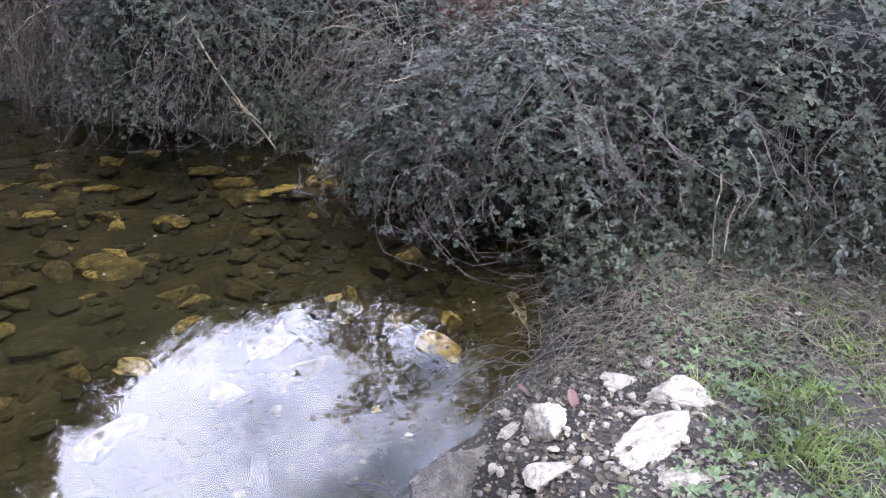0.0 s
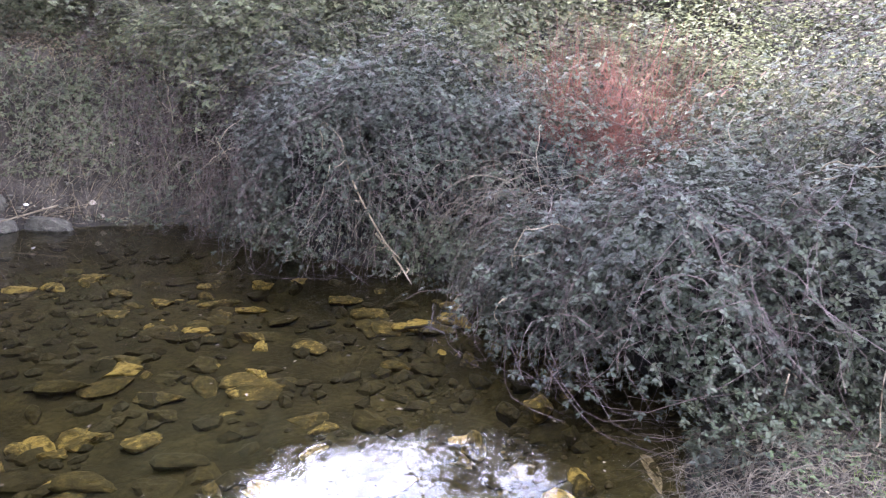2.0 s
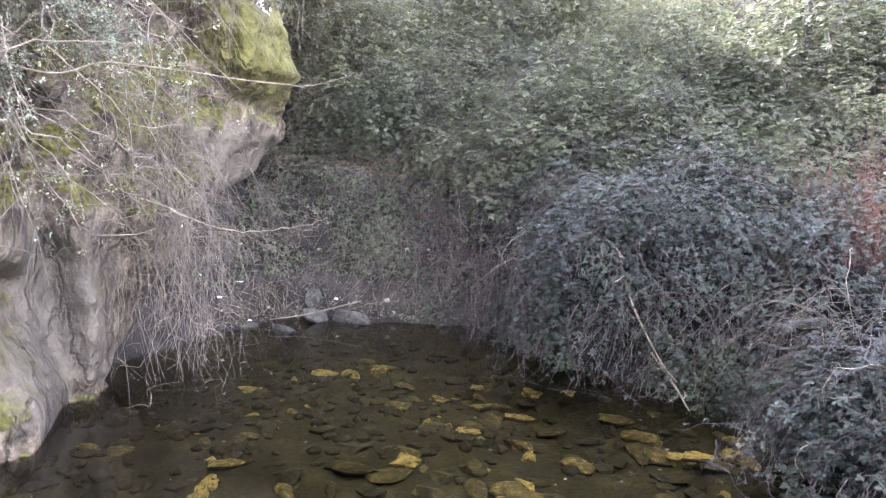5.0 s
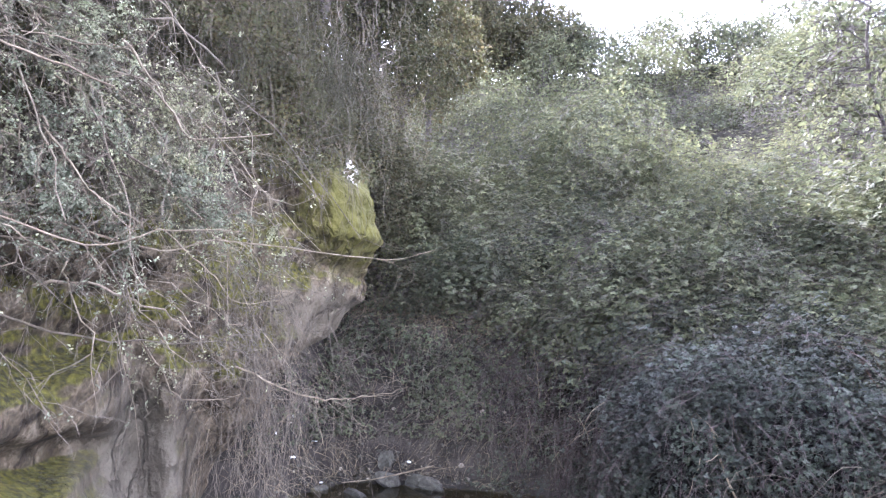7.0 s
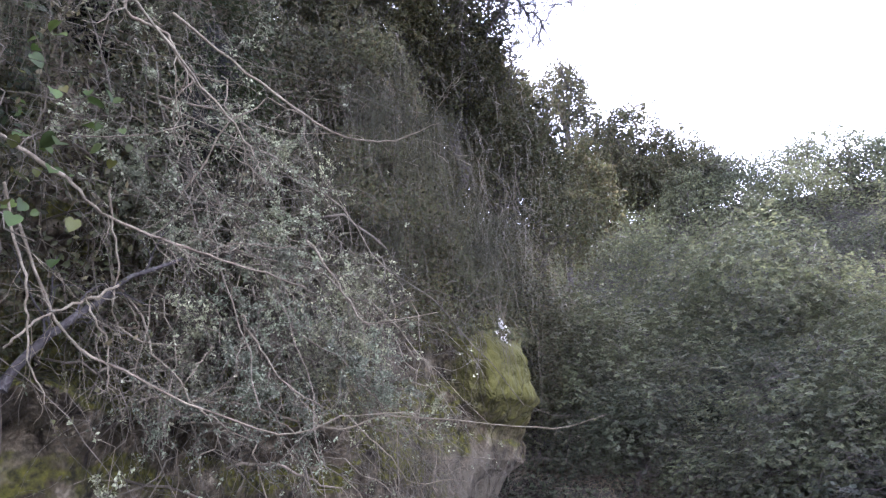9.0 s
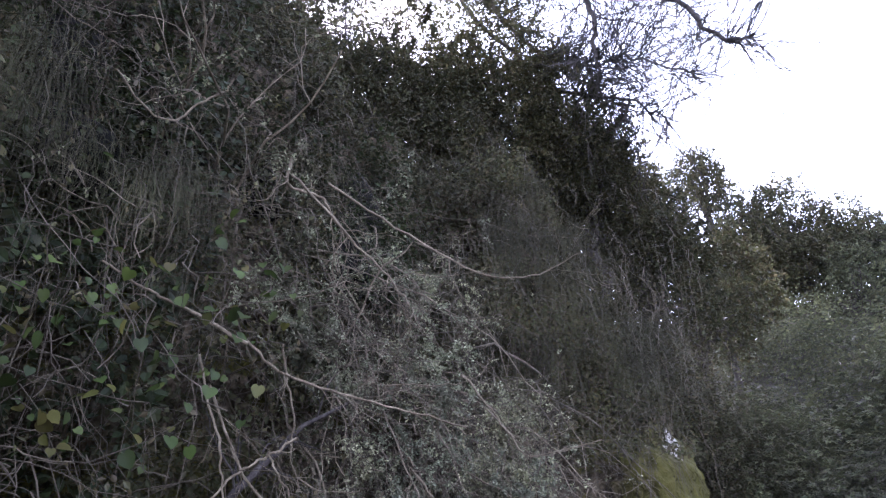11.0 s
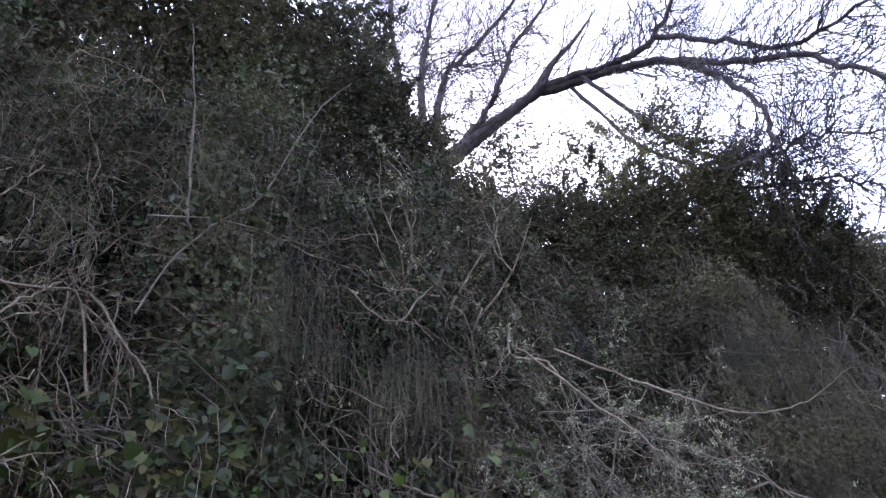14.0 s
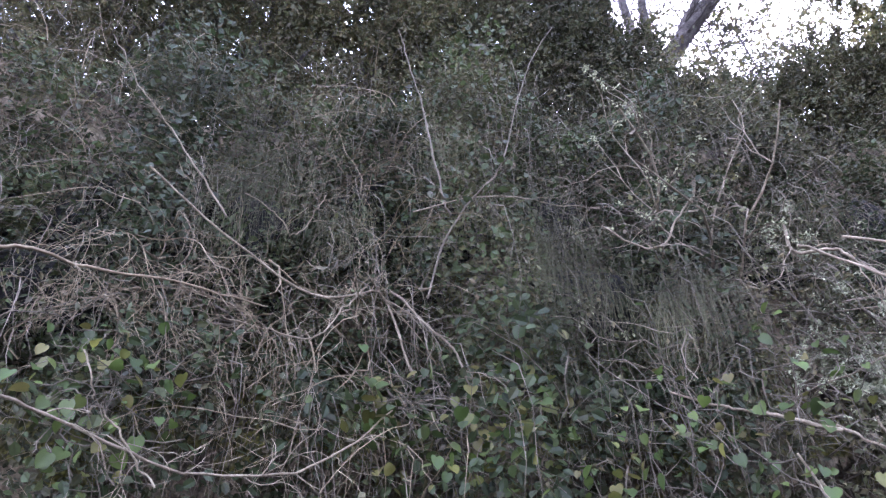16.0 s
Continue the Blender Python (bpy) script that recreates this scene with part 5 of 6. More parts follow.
switches((-4.35, .2, 4.2), (-4.0, .7, 2.0), (-3.2, 2.2, 3.9), 24, .0092, 11, 2600, "bare shrub of bowed switches grey with lichen")
switches((-4.75, .9, 3.9), (-4.5, 1.9, 1.8), (-3.7, 3.3, 3.6), 24, .0085, 11, 2000, "bare shrub of long lichen-grown switches over the pond")
switches((-5.1, 1.9, 3.2), (-4.9, 2.9, 1.3), (-4.2, 4.2, 3.0), 22, .0062, 14, 400, "tangle of thin bare twigs over the pond")
switches((-4.4, -.2, 4.6), (-3.4, .5, 3.3), (-2.75, 1.6, 4.5), 9, .0055, 7, 300, "thin grey switches bowing out from the bank", None, .1)
switches((-4.4, .7, 3.2), (-4.15, .9, 1.3), (-3.6, 2.2, 2.2), 26, .0095, 15, 2600, "bare shrub thick with lichen drooping over the mossy ledge")
switches((-4.55, 1.5, 3.0), (-4.3, 1.9, 1.2), (-3.6, 2.9, 2.2), 24, .0088, 15, 2000, "bare shrub of fine twigs drooping over the rock")
switches((-4.4, .3, 3.4), (-4.2, .3, 1.7), (-3.4, 1.5, 2.7), 13, .0062, 9, 900, "bare grey shrub over the mossy ledge")
shrub((-4.2, -0.4, 4.4), [(.7, .3, .1), (.8, -.1, .2), (.6, .5, .5), (.7, .1, -.2)], 2, 1.4, .012, 150, "bare branches reaching from the bank", .02)
shrub((-3.3, -2.6, 4.0), [(.8, .2, .1), (.6, .6, .1), (.5, -.3, .2), (.7, .3, -.3), (.4, .8, -.1)], 3, 1.2, .012, 0, "dry brown twigs drooping from the bank", .10, M_STEM)

shrub((-2.75, -2.75, 4.3), [(.7, -.35, .0), (.85, -.1, -.05), (.6, -.6, .1), (.8, .3, -.1), (.7, -.2, -.35), (.5, .5, -.1)], 3, .95, .0072, 0, "mass of dry brown drooping twigs on the bank", .12, M_TWIG, bend=.2)
shrub((-2.3, -3.3, 4.2), [(.8, .1, .0), (.7, .4, -.1), (.9, -.2, -.1), (.7, .2, -.4)], 3, .85, .0072, 0, "mass of dry brown drooping twigs on the bank", .12, M_TWIG, bend=.2)

# curtain of dry stems hanging to the water beside the rock
hang_n = 190
hb = np.stack([rng.uniform(-5.55, -5.0, hang_n), rng.uniform(2.95, 3.7, hang_n), rng.uniform(1.3, 2.5, hang_n)], -1)
he = hb + np.stack([rng.normal(.12, .22, hang_n), rng.normal(.05, .3, hang_n), -hb[:, 2] + rng.uniform(0.0, 1.1, hang_n)], -1)
hang = thing("dry_stem_curtain", (-5.2, 3.3, 1.2), "curtain of dry brown stems hanging down to the water", "climber", "climbers on the rock wall")
hp = arcs(hb, he, rng.uniform(-.1, .5, hang_n), 10, .095)
child("stem_tangle", raw_mesh("stem_tangle", *tubes(hp, taper(hang_n, 10, rng.uniform(.0012, .0036, hang_n), .0012 * np.ones(hang_n)), 3), M_STEM), hang, "", "stuff")
hq = hp[rng.integers(0, hang_n, 420), rng.integers(2, 10, 420)]
hs = sprays(hq, unit(rng.normal(size=(420, 3))), rng.uniform(.1, .4, 420), 6, .25, .3, -.1)
child("twig_spray", raw_mesh("twig_spray", *tubes(hs, taper(420, 6, .0016 * np.ones(420), .0008 * np.ones(420)), 3), M_TWIG), hang, "", "stuff")

# the red-stemmed shrub behind the brambles
red_n = 620
rb = np.stack([rng.normal(.1, .36, red_n), rng.normal(5.75, .2, red_n), rng.uniform(.5, .9, red_n)], -1)
re_ = rb + np.stack([rng.normal(0, .25, red_n), rng.normal(0, .2, red_n), rng.uniform(.5, 1.25, red_n)], -1)
red = thing("red_shrub", (.25, 5.7, .4), "leafless shrub of fine reddish stems", "shrub")
child("stem_tangle", raw_mesh("stem_tangle", *tubes(arcs(rb, re_, rng.normal(0, .08, red_n), 8, .035), taper(red_n, 8, .0024 * np.ones(red_n), .0009 * np.ones(red_n)), 3), M_RED), red, "", "stuff")

for j in range(9):
    child("branch", raw_mesh("branch", *tubes(arcs(rb[j:j + 1], re_[j:j + 1] + np.array((0, 0, .1)), .06, 10, .02), taper(1, 10, .006, .002), 5), M_RED, True), red)

# the bare tree on the bank top, spreading over the gully


bare = thing("bare_tree", (-7.9, -.1, 6.0), "leafless tree with dark spreading branches against the sky", "tree")
trunk_path = smooth_path([(-7.9, -.25, 5.4), (-7.95, -.2, 8.0), (-8.0, .13, 10.74), (-7.95, .89, 11.86), (-7.85, 1.56, 12.52), (-7.68, 2.24, 13.15), (-7.53, 2.71, 13.97), (-7.3, 3.27, 14.61), (-7.02, 3.83, 15.45)], 36)
child("trunk", raw_mesh("trunk", *tubes(trunk_path[None], taper(1, 36, .24, .012), 10), M_BARK, True), bare)
BOUGHS = [([(-7.9, 1.25, 12.3), (-7.53, 2.46, 13.15), (-7.09, 3.35, 13.14), (-6.6, 4.08, 13.11), (-6.19, 4.54, 13.54), (-5.77, 4.95, 14.33)], .075),
         ([(-7.63, 2.4, 13.15), (-7.1, 3.46, 13.02), (-6.5, 4.31, 12.62), (-6.08, 4.73, 11.72), (-5.8, 4.91, 10.77), (-5.66, 4.92, 9.93), (-5.63, 4.8, 9.12)], .065),
         ([(-6.5, 4.31, 12.62), (-5.89, 4.93, 11.63), (-5.17, 5.52, 10.7), (-4.75, 5.73, 9.78), (-4.37, 5.87, 8.74), (-3.99, 5.99, 8.53)], .045),
         ([(-6.4, 4.3, 13.25), (-5.83, 5.03, 12.24), (-5.2, 5.54, 11.04), (-4.56, 5.96, 10.84), (-3.79, 6.36, 10.62)], .04),
         ([(-8.0, .3, 11.1), (-7.92, .91, 12.07), (-7.83, 1.32, 12.8), (-7.74, 1.65, 13.59), (-7.64, 1.97, 14.66), (-7.45, 2.49, 15.43), (-7.0, 3.4, 17.2)], .06),
         ([(-8.0, .2, 10.9), (-7.99, .44, 13.48), (-7.97, .7, 14.45), (-7.88, 1.4, 15.35), (-7.66, 2.3, 16.88), (-7.53, 2.7, 18.3)], .06),
         ([(-7.98, 0, 10.4), (-8.04, .08, 14.19), (-8.08, .23, 15.57), (-8.11, .46, 17.13), (-8.16, .8, 20.9)], .06),
         ([(-7.97, -.1, 9.8), (-8.04, -.39, 14.24), (-8.08, -.59, 15.9), (-8.13, -.61, 18.14), (-8.16, -.79, 21.2)], .05),
         ([(-7.97, -.1, 10.2), (-8.0, -.23, 12.62), (-7.91, -.98, 14.97), (-7.81, -1.48, 16.03), (-7.66, -1.93, 18.55)], .05),
         ([(-7.4, 2.9, 13.1), (-7.35, 3.9, 11.2), (-7.15, 5.3, 10.01), (-6.65, 5.77, 9.6), (-6.16, 6.14, 9.14), (-5.86, 6.3, 8.46)], .03),
         ([(-7.2, 3.1, 13.1), (-7.2, 4.6, 11.0), (-6.86, 5.67, 10.45), (-6.4, 6.04, 10.37), (-6.0, 6.3, 9.97), (-5.37, 6.72, 9.27)], .03)]
for pts, r in BOUGHS:
    path, r = smooth_path(pts, 26), r * 1.5
    path[1:-1] += rng.normal(size=(24, 3)) * .025
    limb = child("limb", raw_mesh("limb", *tubes(path[None], taper(1, 26, r, r * .3), 7), M_BARK, True), bare)
    found = []
    for j in range(5, 26):
        for _ in range(1):
            t = unit(path[min(25, j + 1)] - path[j - 1])
            side = unit(np.cross(t, rng.normal(size=3)))
            branching(path[j], t * .6 + side * .8, rng.uniform(.7, 2.0), max(.010, r * .16), 2, 34, .14, 0, (2, 4), .66, 8, found)
    wn = 110
    j = rng.integers(3, 25, wn)
    t = unit(path[j + 1] - path[j - 1])
    way = unit(t * .3 + unit(np.cross(t, rng.normal(size=(wn, 3)))) + np.array((.15, .3, -.1)))
    whips = sprays(path[j], way, rng.uniform(.7, 2.9, wn) * (1 - .022 * j), 8, -.06, .11, 0, .2)
    a, b = rng.integers(0, wn, wn * 4), rng.integers(2, 7, wn * 4)
    t = unit(whips[a, b + 1] - whips[a, b - 1])
    fine = sprays(whips[a, b], t + unit(np.cross(t, rng.normal(size=(wn * 4, 3)))) * .7, rng.uniform(.3, 1.1, wn * 4), 8, -.05, .12, 0, .1)
    found += [(q, .0095, .003) for q in whips] + [(q, .005, .002) for q in fine]
    sub = new("twig_tangle", raw_mesh("twig_tangle", *limbs(found, 3), M_BARK))
    sub.parent = limb
    sub["kind"] = "stuff"

# single long branches in front of the bank
G_L = "long bare branches"


def branch(points, r0, r1, label, side=2, mat=None):
    path = smooth_path(points)
    path = path + np.cumsum(rng.normal(size=path.shape), 0) * .004 + rng.normal(size=path.shape) * .003
    ob = thing("branch", tuple(path[0]), label, "branch", G_L)
    child("stem", raw_mesh("stem", *tubes(path[None], taper(1, 24, r0, r1), 6), mat or M_DEAD, True), ob)
    found = []
    for j in rng.integers(3, 23, side * 3 + 1):
        t = unit(path[j + 1 if j < 23 else j] - path[j - 1])
        branching(path[j], t * .7 + unit(np.cross(t, rng.normal(size=3))) * .7, rng.uniform(.12, .45), min(r0, r1) * .55, 1, 40, .2, .03, (1, 3), .6, 8, found)
    child("twig_spray", raw_mesh("twig_spray", *limbs(found, 4), mat or M_DEAD), ob, "", "stuff")
    return ob


branch([(-3.3, .02, 3.26), (-3.27, .21, 3.1), (-3.22, .43, 3.03), (-3.14, .72, 2.94), (-3.02, 1.0, 2.87)], .008, .004, "lichen-grown grey branch over the pond", 5)
branch([(-3.41, -.1, 3.06), (-3.38, .13, 2.59), (-3.33, .41, 2.41), (-3.12, 1.01, 2.17), (-2.97, 1.3, 2.26), (-2.8, 1.57, 2.27)], .0075, .0025, "long bowed grey branch over the pond", 6)
branch([(-4.17, 1.18, 2.45), (-3.93, 1.75, 2.3), (-3.76, 2.07, 2.38), (-3.2, 2.78, 2.28), (-2.92, 3.05, 2.36)], .008, .002, "thin pale branch reaching over the pond")
branch([(-4.04, 2.38, 1.59), (-3.78, 2.73, 1.38), (-3.54, 3.01, 1.37), (-3.32, 3.22, 1.42)], .006, .002, "thin pale branch low over the pond")
branch([(-2.94, .29, 4.02), (-2.83, .65, 3.74), (-2.66, 1.0, 3.5), (-2.52, 1.23, 3.49), (-2.4, 1.39, 3.58)], .007, .002, "long thin grey branch bowing outwards", 3)
branch([(-2.98, .11, 4.05), (-2.93, .35, 3.78), (-2.84, .61, 3.46), (-2.81, .7, 3.28)], .007, .003, "thin grey branch bowing outwards", 3)
branch([(-3.0, 0, 3.13), (-3.03, -.32, 3.27), (-3.03, -.64, 3.43)], .010, .005, "thick lichen-grown branch on the bank", 1)

branch([(-3.09, -.18, 3.09), (-3.1, -.08, 2.8), (-3.1, -.03, 2.59), (-3.1, .02, 2.42), (-3.1, .09, 2.26)], .006, .003, "thin grey branch hanging over the ledge", 1)
branch([(-3.2, -.09, 2.48), (-3.25, .01, 2.61), (-3.3, .11, 2.69), (-3.34, .31, 2.81)], .005, .007, "lichen-grown branch slanting over the ledge", 1)
branch([(-3.6, -.03, 2.37), (-3.66, .11, 2.61), (-3.71, .22, 2.75), (-3.77, .31, 2.84), (-3.81, .46, 3.01), (-3.83, .74, 3.19)], .024, .011, "dark mossy bough among the bare shrubs", 2, M_BARK)
branch([(-3.49, .24, 3.34), (-3.51, .29, 3.16), (-3.52, .33, 2.97), (-3.54, .33, 2.78), (-3.55, .46, 2.66), (-3.53, .69, 2.66)], .0065, .003, "kinked grey branch bending along the ledge", 1)
branch([(-3.29, .19, 2.74), (-3.29, .27, 2.59), (-3.29, .31, 2.45), (-3.28, .36, 2.34)], .005, .003, "thin grey branch hanging over the ledge", 1)
branch([(-3.32, .75, 2.59), (-3.33, .7, 2.49), (-3.34, .63, 2.36)], .005, .003, "short pale broken branch", 0)
branch([(-3.47, 1.29, 3.28), (-3.43, 1.4, 3.12), (-3.39, 1.48, 2.98), (-3.35, 1.58, 2.82), (-3.31, 1.65, 2.79), (-3.14, 1.96, 2.86)], .0075, .003, "lichen-grown grey branch over the pond", 3)
branch([(-3.47, .95, 2.8), (-3.46, 1.01, 2.68), (-3.39, 1.21, 2.46), (-3.33, 1.38, 2.35)], .007, .004, "lichen-grown grey branch over the pond", 2)
branch([(-3.38, 1.51, 2.33), (-3.26, 1.68, 2.13), (-3.16, 1.79, 1.98), (-3.03, 1.95, 1.99)], .004, .002, "thin pale twig arching over the pond", 1)
branch([(-3.6, .87, 3.22), (-3.48, 1.14, 3.23), (-3.39, 1.3, 3.26), (-3.31, 1.41, 3.4)], .004, .002, "thin pale twig arching over the pond", 1)

branch([(-2.15, -1.71, 5.7), (-2.22, -1.65, 5.4), (-2.29, -1.59, 5.06), (-2.35, -1.54, 4.71), (-2.4, -1.51, 4.44), (-2.43, -1.48, 4.3)], .003, .0062, "upright dead branch on the bank", 2, M_STEM)
branch([(-2.63, -.82, 5.9), (-2.62, -.95, 5.66), (-2.6, -1.09, 5.24), (-2.59, -1.18, 4.86), (-2.59, -1.26, 4.69), (-2.54, -1.44, 4.47), (-2.51, -1.55, 4.24), (-2.5, -1.62, 3.9)], .0028, .0065, "kinked dead branch on the bank", 3, M_STEM)
branch([(-1.08, -2.64, 4.77), (-1.18, -2.61, 4.65), (-1.27, -2.59, 4.54), (-1.41, -2.53, 4.43), (-1.52, -2.49, 4.34), (-1.63, -2.44, 4.23), (-1.75, -2.38, 4.09)], .0025, .005, "thin slanting dead branch in front of the leaves", 2, M_FINE)
branch([(-1.41, -2.54, 4.19), (-1.57, -2.45, 4.1), (-1.74, -2.34, 4.01), (-1.9, -2.22, 3.91), (-2.06, -2.1, 3.83), (-2.19, -1.96, 3.83), (-2.31, -1.84, 3.91), (-2.36, -1.79, 3.84), (-2.41, -1.74, 3.65), (-2.45, -1.7, 3.49)], .0045, .0065, "curved pale dead branch in front of the leaves", 3)
branch([(-1.77, -2.3, 3.56), (-1.94, -2.18, 3.54), (-2.11, -2.04, 3.55), (-2.21, -1.96, 3.73), (-2.29, -1.89, 3.87)], .003, .0045, "thin pale side branch hanging among dry twigs", 3)
branch([(-2.37, -1.81, 3.91), (-2.44, -1.69, 3.78), (-2.5, -1.57, 3.66), (-2.52, -1.51, 3.57), (-2.52, -1.49, 3.45)], .006, .0055, "forked dead branch among round leaves", 2, M_FINE)
branch([(-1.12, -2.46, 2.96), (-1.27, -2.42, 2.94), (-1.49, -2.33, 2.91), (-1.69, -2.23, 2.88), (-1.89, -2.11, 2.89), (-2.06, -1.99, 2.95), (-2.22, -1.86, 3.08), (-2.35, -1.75, 3.25)], .0055, .0045, "pale dead branch low in front of the leaves", 4)
branch([(-1.3, -2.42, 3.2), (-1.37, -2.38, 3.03), (-1.47, -2.32, 2.94), (-1.59, -2.24, 2.8)], .003, .004, "thin crossing branch low in front of the leaves", 1)
branch([(-3.29, -.22, 4.84), (-3.29, -.27, 4.75), (-3.28, -.38, 4.62), (-3.26, -.52, 4.43), (-3.23, -.69, 4.5), (-3.2, -.82, 4.65)], .008, .005, "hooked lichen-grey branch on the bank", 1)
branch([(-1.77, -2.3, 4.25), (-1.9, -2.19, 4.15), (-1.98, -2.12, 4.07), (-2.04, -2.07, 4.21), (-2.08, -2.03, 4.38)], .003, .003, "forked thin branch among hanging grass", 1)
branch([(-.99, -2.56, 3.45), (-1.08, -2.55, 3.52), (-1.21, -2.51, 3.53), (-1.38, -2.44, 3.55), (-1.57, -2.34, 3.61), (-1.73, -2.25, 3.61), (-1.89, -2.14, 3.62)], .0075, .003, "brown dry branch with drooping twigs", 7, M_TWIG)
branch([(-2.36, -1.68, 4.38), (-2.57, -1.44, 4.57), (-2.73, -1.25, 4.65), (-2.88, -1.01, 4.63), (-3.0, -.79, 4.62)], .004, .003, "thin level branch on the bank", 3, M_FINE)
branch([(-3.49, .19, 4.55), (-3.5, .18, 4.37), (-3.48, .37, 4.33), (-3.47, .45, 4.22), (-3.46, .56, 4.08)], .010, .008, "gnarled lichen-grey branch on the bank", 3)

# a climber with large round leaves, every leaf by itself
bm = bmesh.new()
half = [(.16, -.12, .05), (.38, -.04, .11), (.52, .22, .14), (.48, .52, .12), (.28, .82, .05)]
mid_ = [bm.verts.new(p) for p in ((0, 0, 0), (0, .35, -.03), (0, .72, -.03), (0, 1.05, -.10))]
for side in (1, -1):
    r_ = [bm.verts.new((x * side, y, z)) for x, y, z in half]
    for ring in ((mid_[0], r_[0], r_[1], mid_[1]), (mid_[1], r_[1], r_[2]), (mid_[1], r_[2], r_[3], mid_[2]), (mid_[2], r_[3], r_[4], mid_[3])):
        bm.faces.new(ring if side > 0 else ring[::-1])
round_me = bpy.data.meshes.new("leaf")
bm.to_mesh(round_me)
bm.free()
round_me.materials.append(M_ROUND)
for p_ in round_me.polygons:
    p_.use_smooth = True


def round_climber(spots, n, label, spread=.10, size=.058):
    spots = np.array(spots, float)
    ob = thing("round_leaved_climber", tuple(spots[0]), label, "climber", "round-leaved climbers")
    ends = spots[rng.integers(0, len(spots), 26)] + rng.normal(size=(26, 3)) * spread
    starts = spots[rng.integers(0, len(spots), 26)] + rng.normal(size=(26, 3)) * spread - np.array((.15, 0, 0))
    child("vine", raw_mesh("vine", *tubes(arcs(starts, ends, rng.uniform(-.1, .1, 26), 9, .02), taper(26, 9, .003 * np.ones(26), .0015 * np.ones(26)), 4), M_STEM), ob)
    for _ in range(n):
        c = Vector(spots[rng.integers(0, len(spots))] + rng.normal(size=3) * spread)
        to_cam = Vector((-c.x * .9, -c.y * .9 - .4, 0)).normalized()
        nrm = (to_cam * .55 + Vector((0, 0, .6)) + Vector(rng.normal(size=3)) * .6).normalized()
        t = Vector((rng.normal() * .5, rng.normal() * .5, -1))
        t = (t - nrm * t.dot(nrm)).normalized()
        s = t.cross(nrm)
        k = size * float(rng.uniform(.45, 1.1))
        lf = new("leaf", round_me)
        lf.parent = ob
        lf.matrix_parent_inverse = Matrix.Translation(ob.location).inverted()
        lf.matrix_basis = Matrix.Translation(c) @ Matrix((s, t, nrm)).transposed().to_4x4() @ Matrix.Diagonal((k, k, k, 1))
    return ob


round_climber([(-2.36, -1.91, 3.38), (-2.44, -1.74, 3.22), (-2.60, -1.31, 3.30), (-2.63, -1.18, 3.2), (-2.5, -1.61, 3.02), (-2.59, -1.33, 3.05), (-2.67, -.98, 2.89), (-2.4, -1.84, 3.3), (-2.6, -1.2, 3.4), (-2.55, -1.5, 3.3)], 290, "climber with large round green leaves in front of the bank")
round_climber([(-2.95, -.75, 3.1), (-2.9, -.9, 2.9), (-2.95, -.5, 3.1), (-2.9, -.4, 2.8), (-2.85, -.6, 3.3), (-2.8, -1.0, 3.2), (-2.9, -.7, 2.7)], 140, "climber with dull green leaves low on the bank", .16, .055)
round_climber([(-1.72, -2.9, 3.3), (-1.82, -2.8, 3.0), (-2.0, -2.9, 3.1)], 45, "climber with round green leaves among dead twigs", .13, .06)
round_climber([(-1.64, -2.69, 3.46), (-1.55, -2.75, 3.3), (-1.5, -2.8, 3.2), (-1.8, -2.6, 3.25)], 55, "climber with dense round dark green leaves", .12, .055)
round_climber([(-2.9, -.13, 3.5), (-2.9, -.16, 3.1), (-3.0, .1, 3.3), (-3.4, .0, 3.4)], 50, "climber with yellowing round leaves beside the shrub", .13, .06)

# ---- the bank at the near side: grass, litter, dead stems ----


def over_bank(n, x0, x1, y0, y1):
    x, y = rng.uniform(x0, x1, n), rng.uniform(y0, y1, n)
    z = ground_height(x, y)
    return x, y, z


gx_, gy_ = 1.7 + rng.normal(0, 1.15, 60000), 1.1 + rng.normal(0, .95, 60000)
ok = (gx_ > .55) & (gy_ < 2.6)
gx_, gy_ = gx_[ok], gy_[ok]
gz_ = ground_height(gx_, gy_)
gfar = [over_bank(90000, -2.5, 9.0, -9.0, 3.0)]
gx_, gy_, gz_ = (np.concatenate([a_, b_]) for a_, b_ in zip((gx_, gy_, gz_), gfar[0]))
den = wobble(np.stack([gx_, gy_, 0 * gx_], -1), 2.6, 1.0) + wobble(np.stack([gx_, gy_, 0 * gx_], -1), .8, .7, 4.0) + .5 * np.minimum(gx_ - .85, 1.2) - .9 * np.clip(gy_ - 1.75, 0, 3) - .35 * np.clip(np.hypot(gx_ - 2.0, gy_ - .8) - 2.0, 0, 9)
tuft = wobble(np.stack([gx_, gy_, 0 * gx_], -1), 9.0, 1.0, 6.0)
keep = (gz_ > .08) & (den + .9 * tuft > rng.uniform(-.1, 1.3, len(gx_)) + rng.normal(0, .2, len(gx_))) & ~((gx_ < .78) & (gy_ < 1.95))
gp = np.stack([gx_, gy_, gz_], -1)[keep]
ng = len(gp)
tip = gp + np.stack([rng.normal(0, .04, ng), rng.normal(0, .04, ng), rng.uniform(.02, .075, ng) * rng.uniform(.4, 1.2, ng)], -1)
w_ = unit(np.cross(tip - gp, rng.normal(size=(ng, 3)))) * .0019
midp = (gp + tip) / 2 + np.array((0, 0, .008))
gverts = np.stack([gp - w_, gp + w_, midp + w_ * .8, tip, midp - w_ * .8], 1).reshape(-1, 3)
tagged(new("grass", raw_mesh("grass", gverts, np.arange(ng * 5).reshape(-1, 5), M_GRASS)), "short fresh green grass on the bank", "grass", "", "stuff")

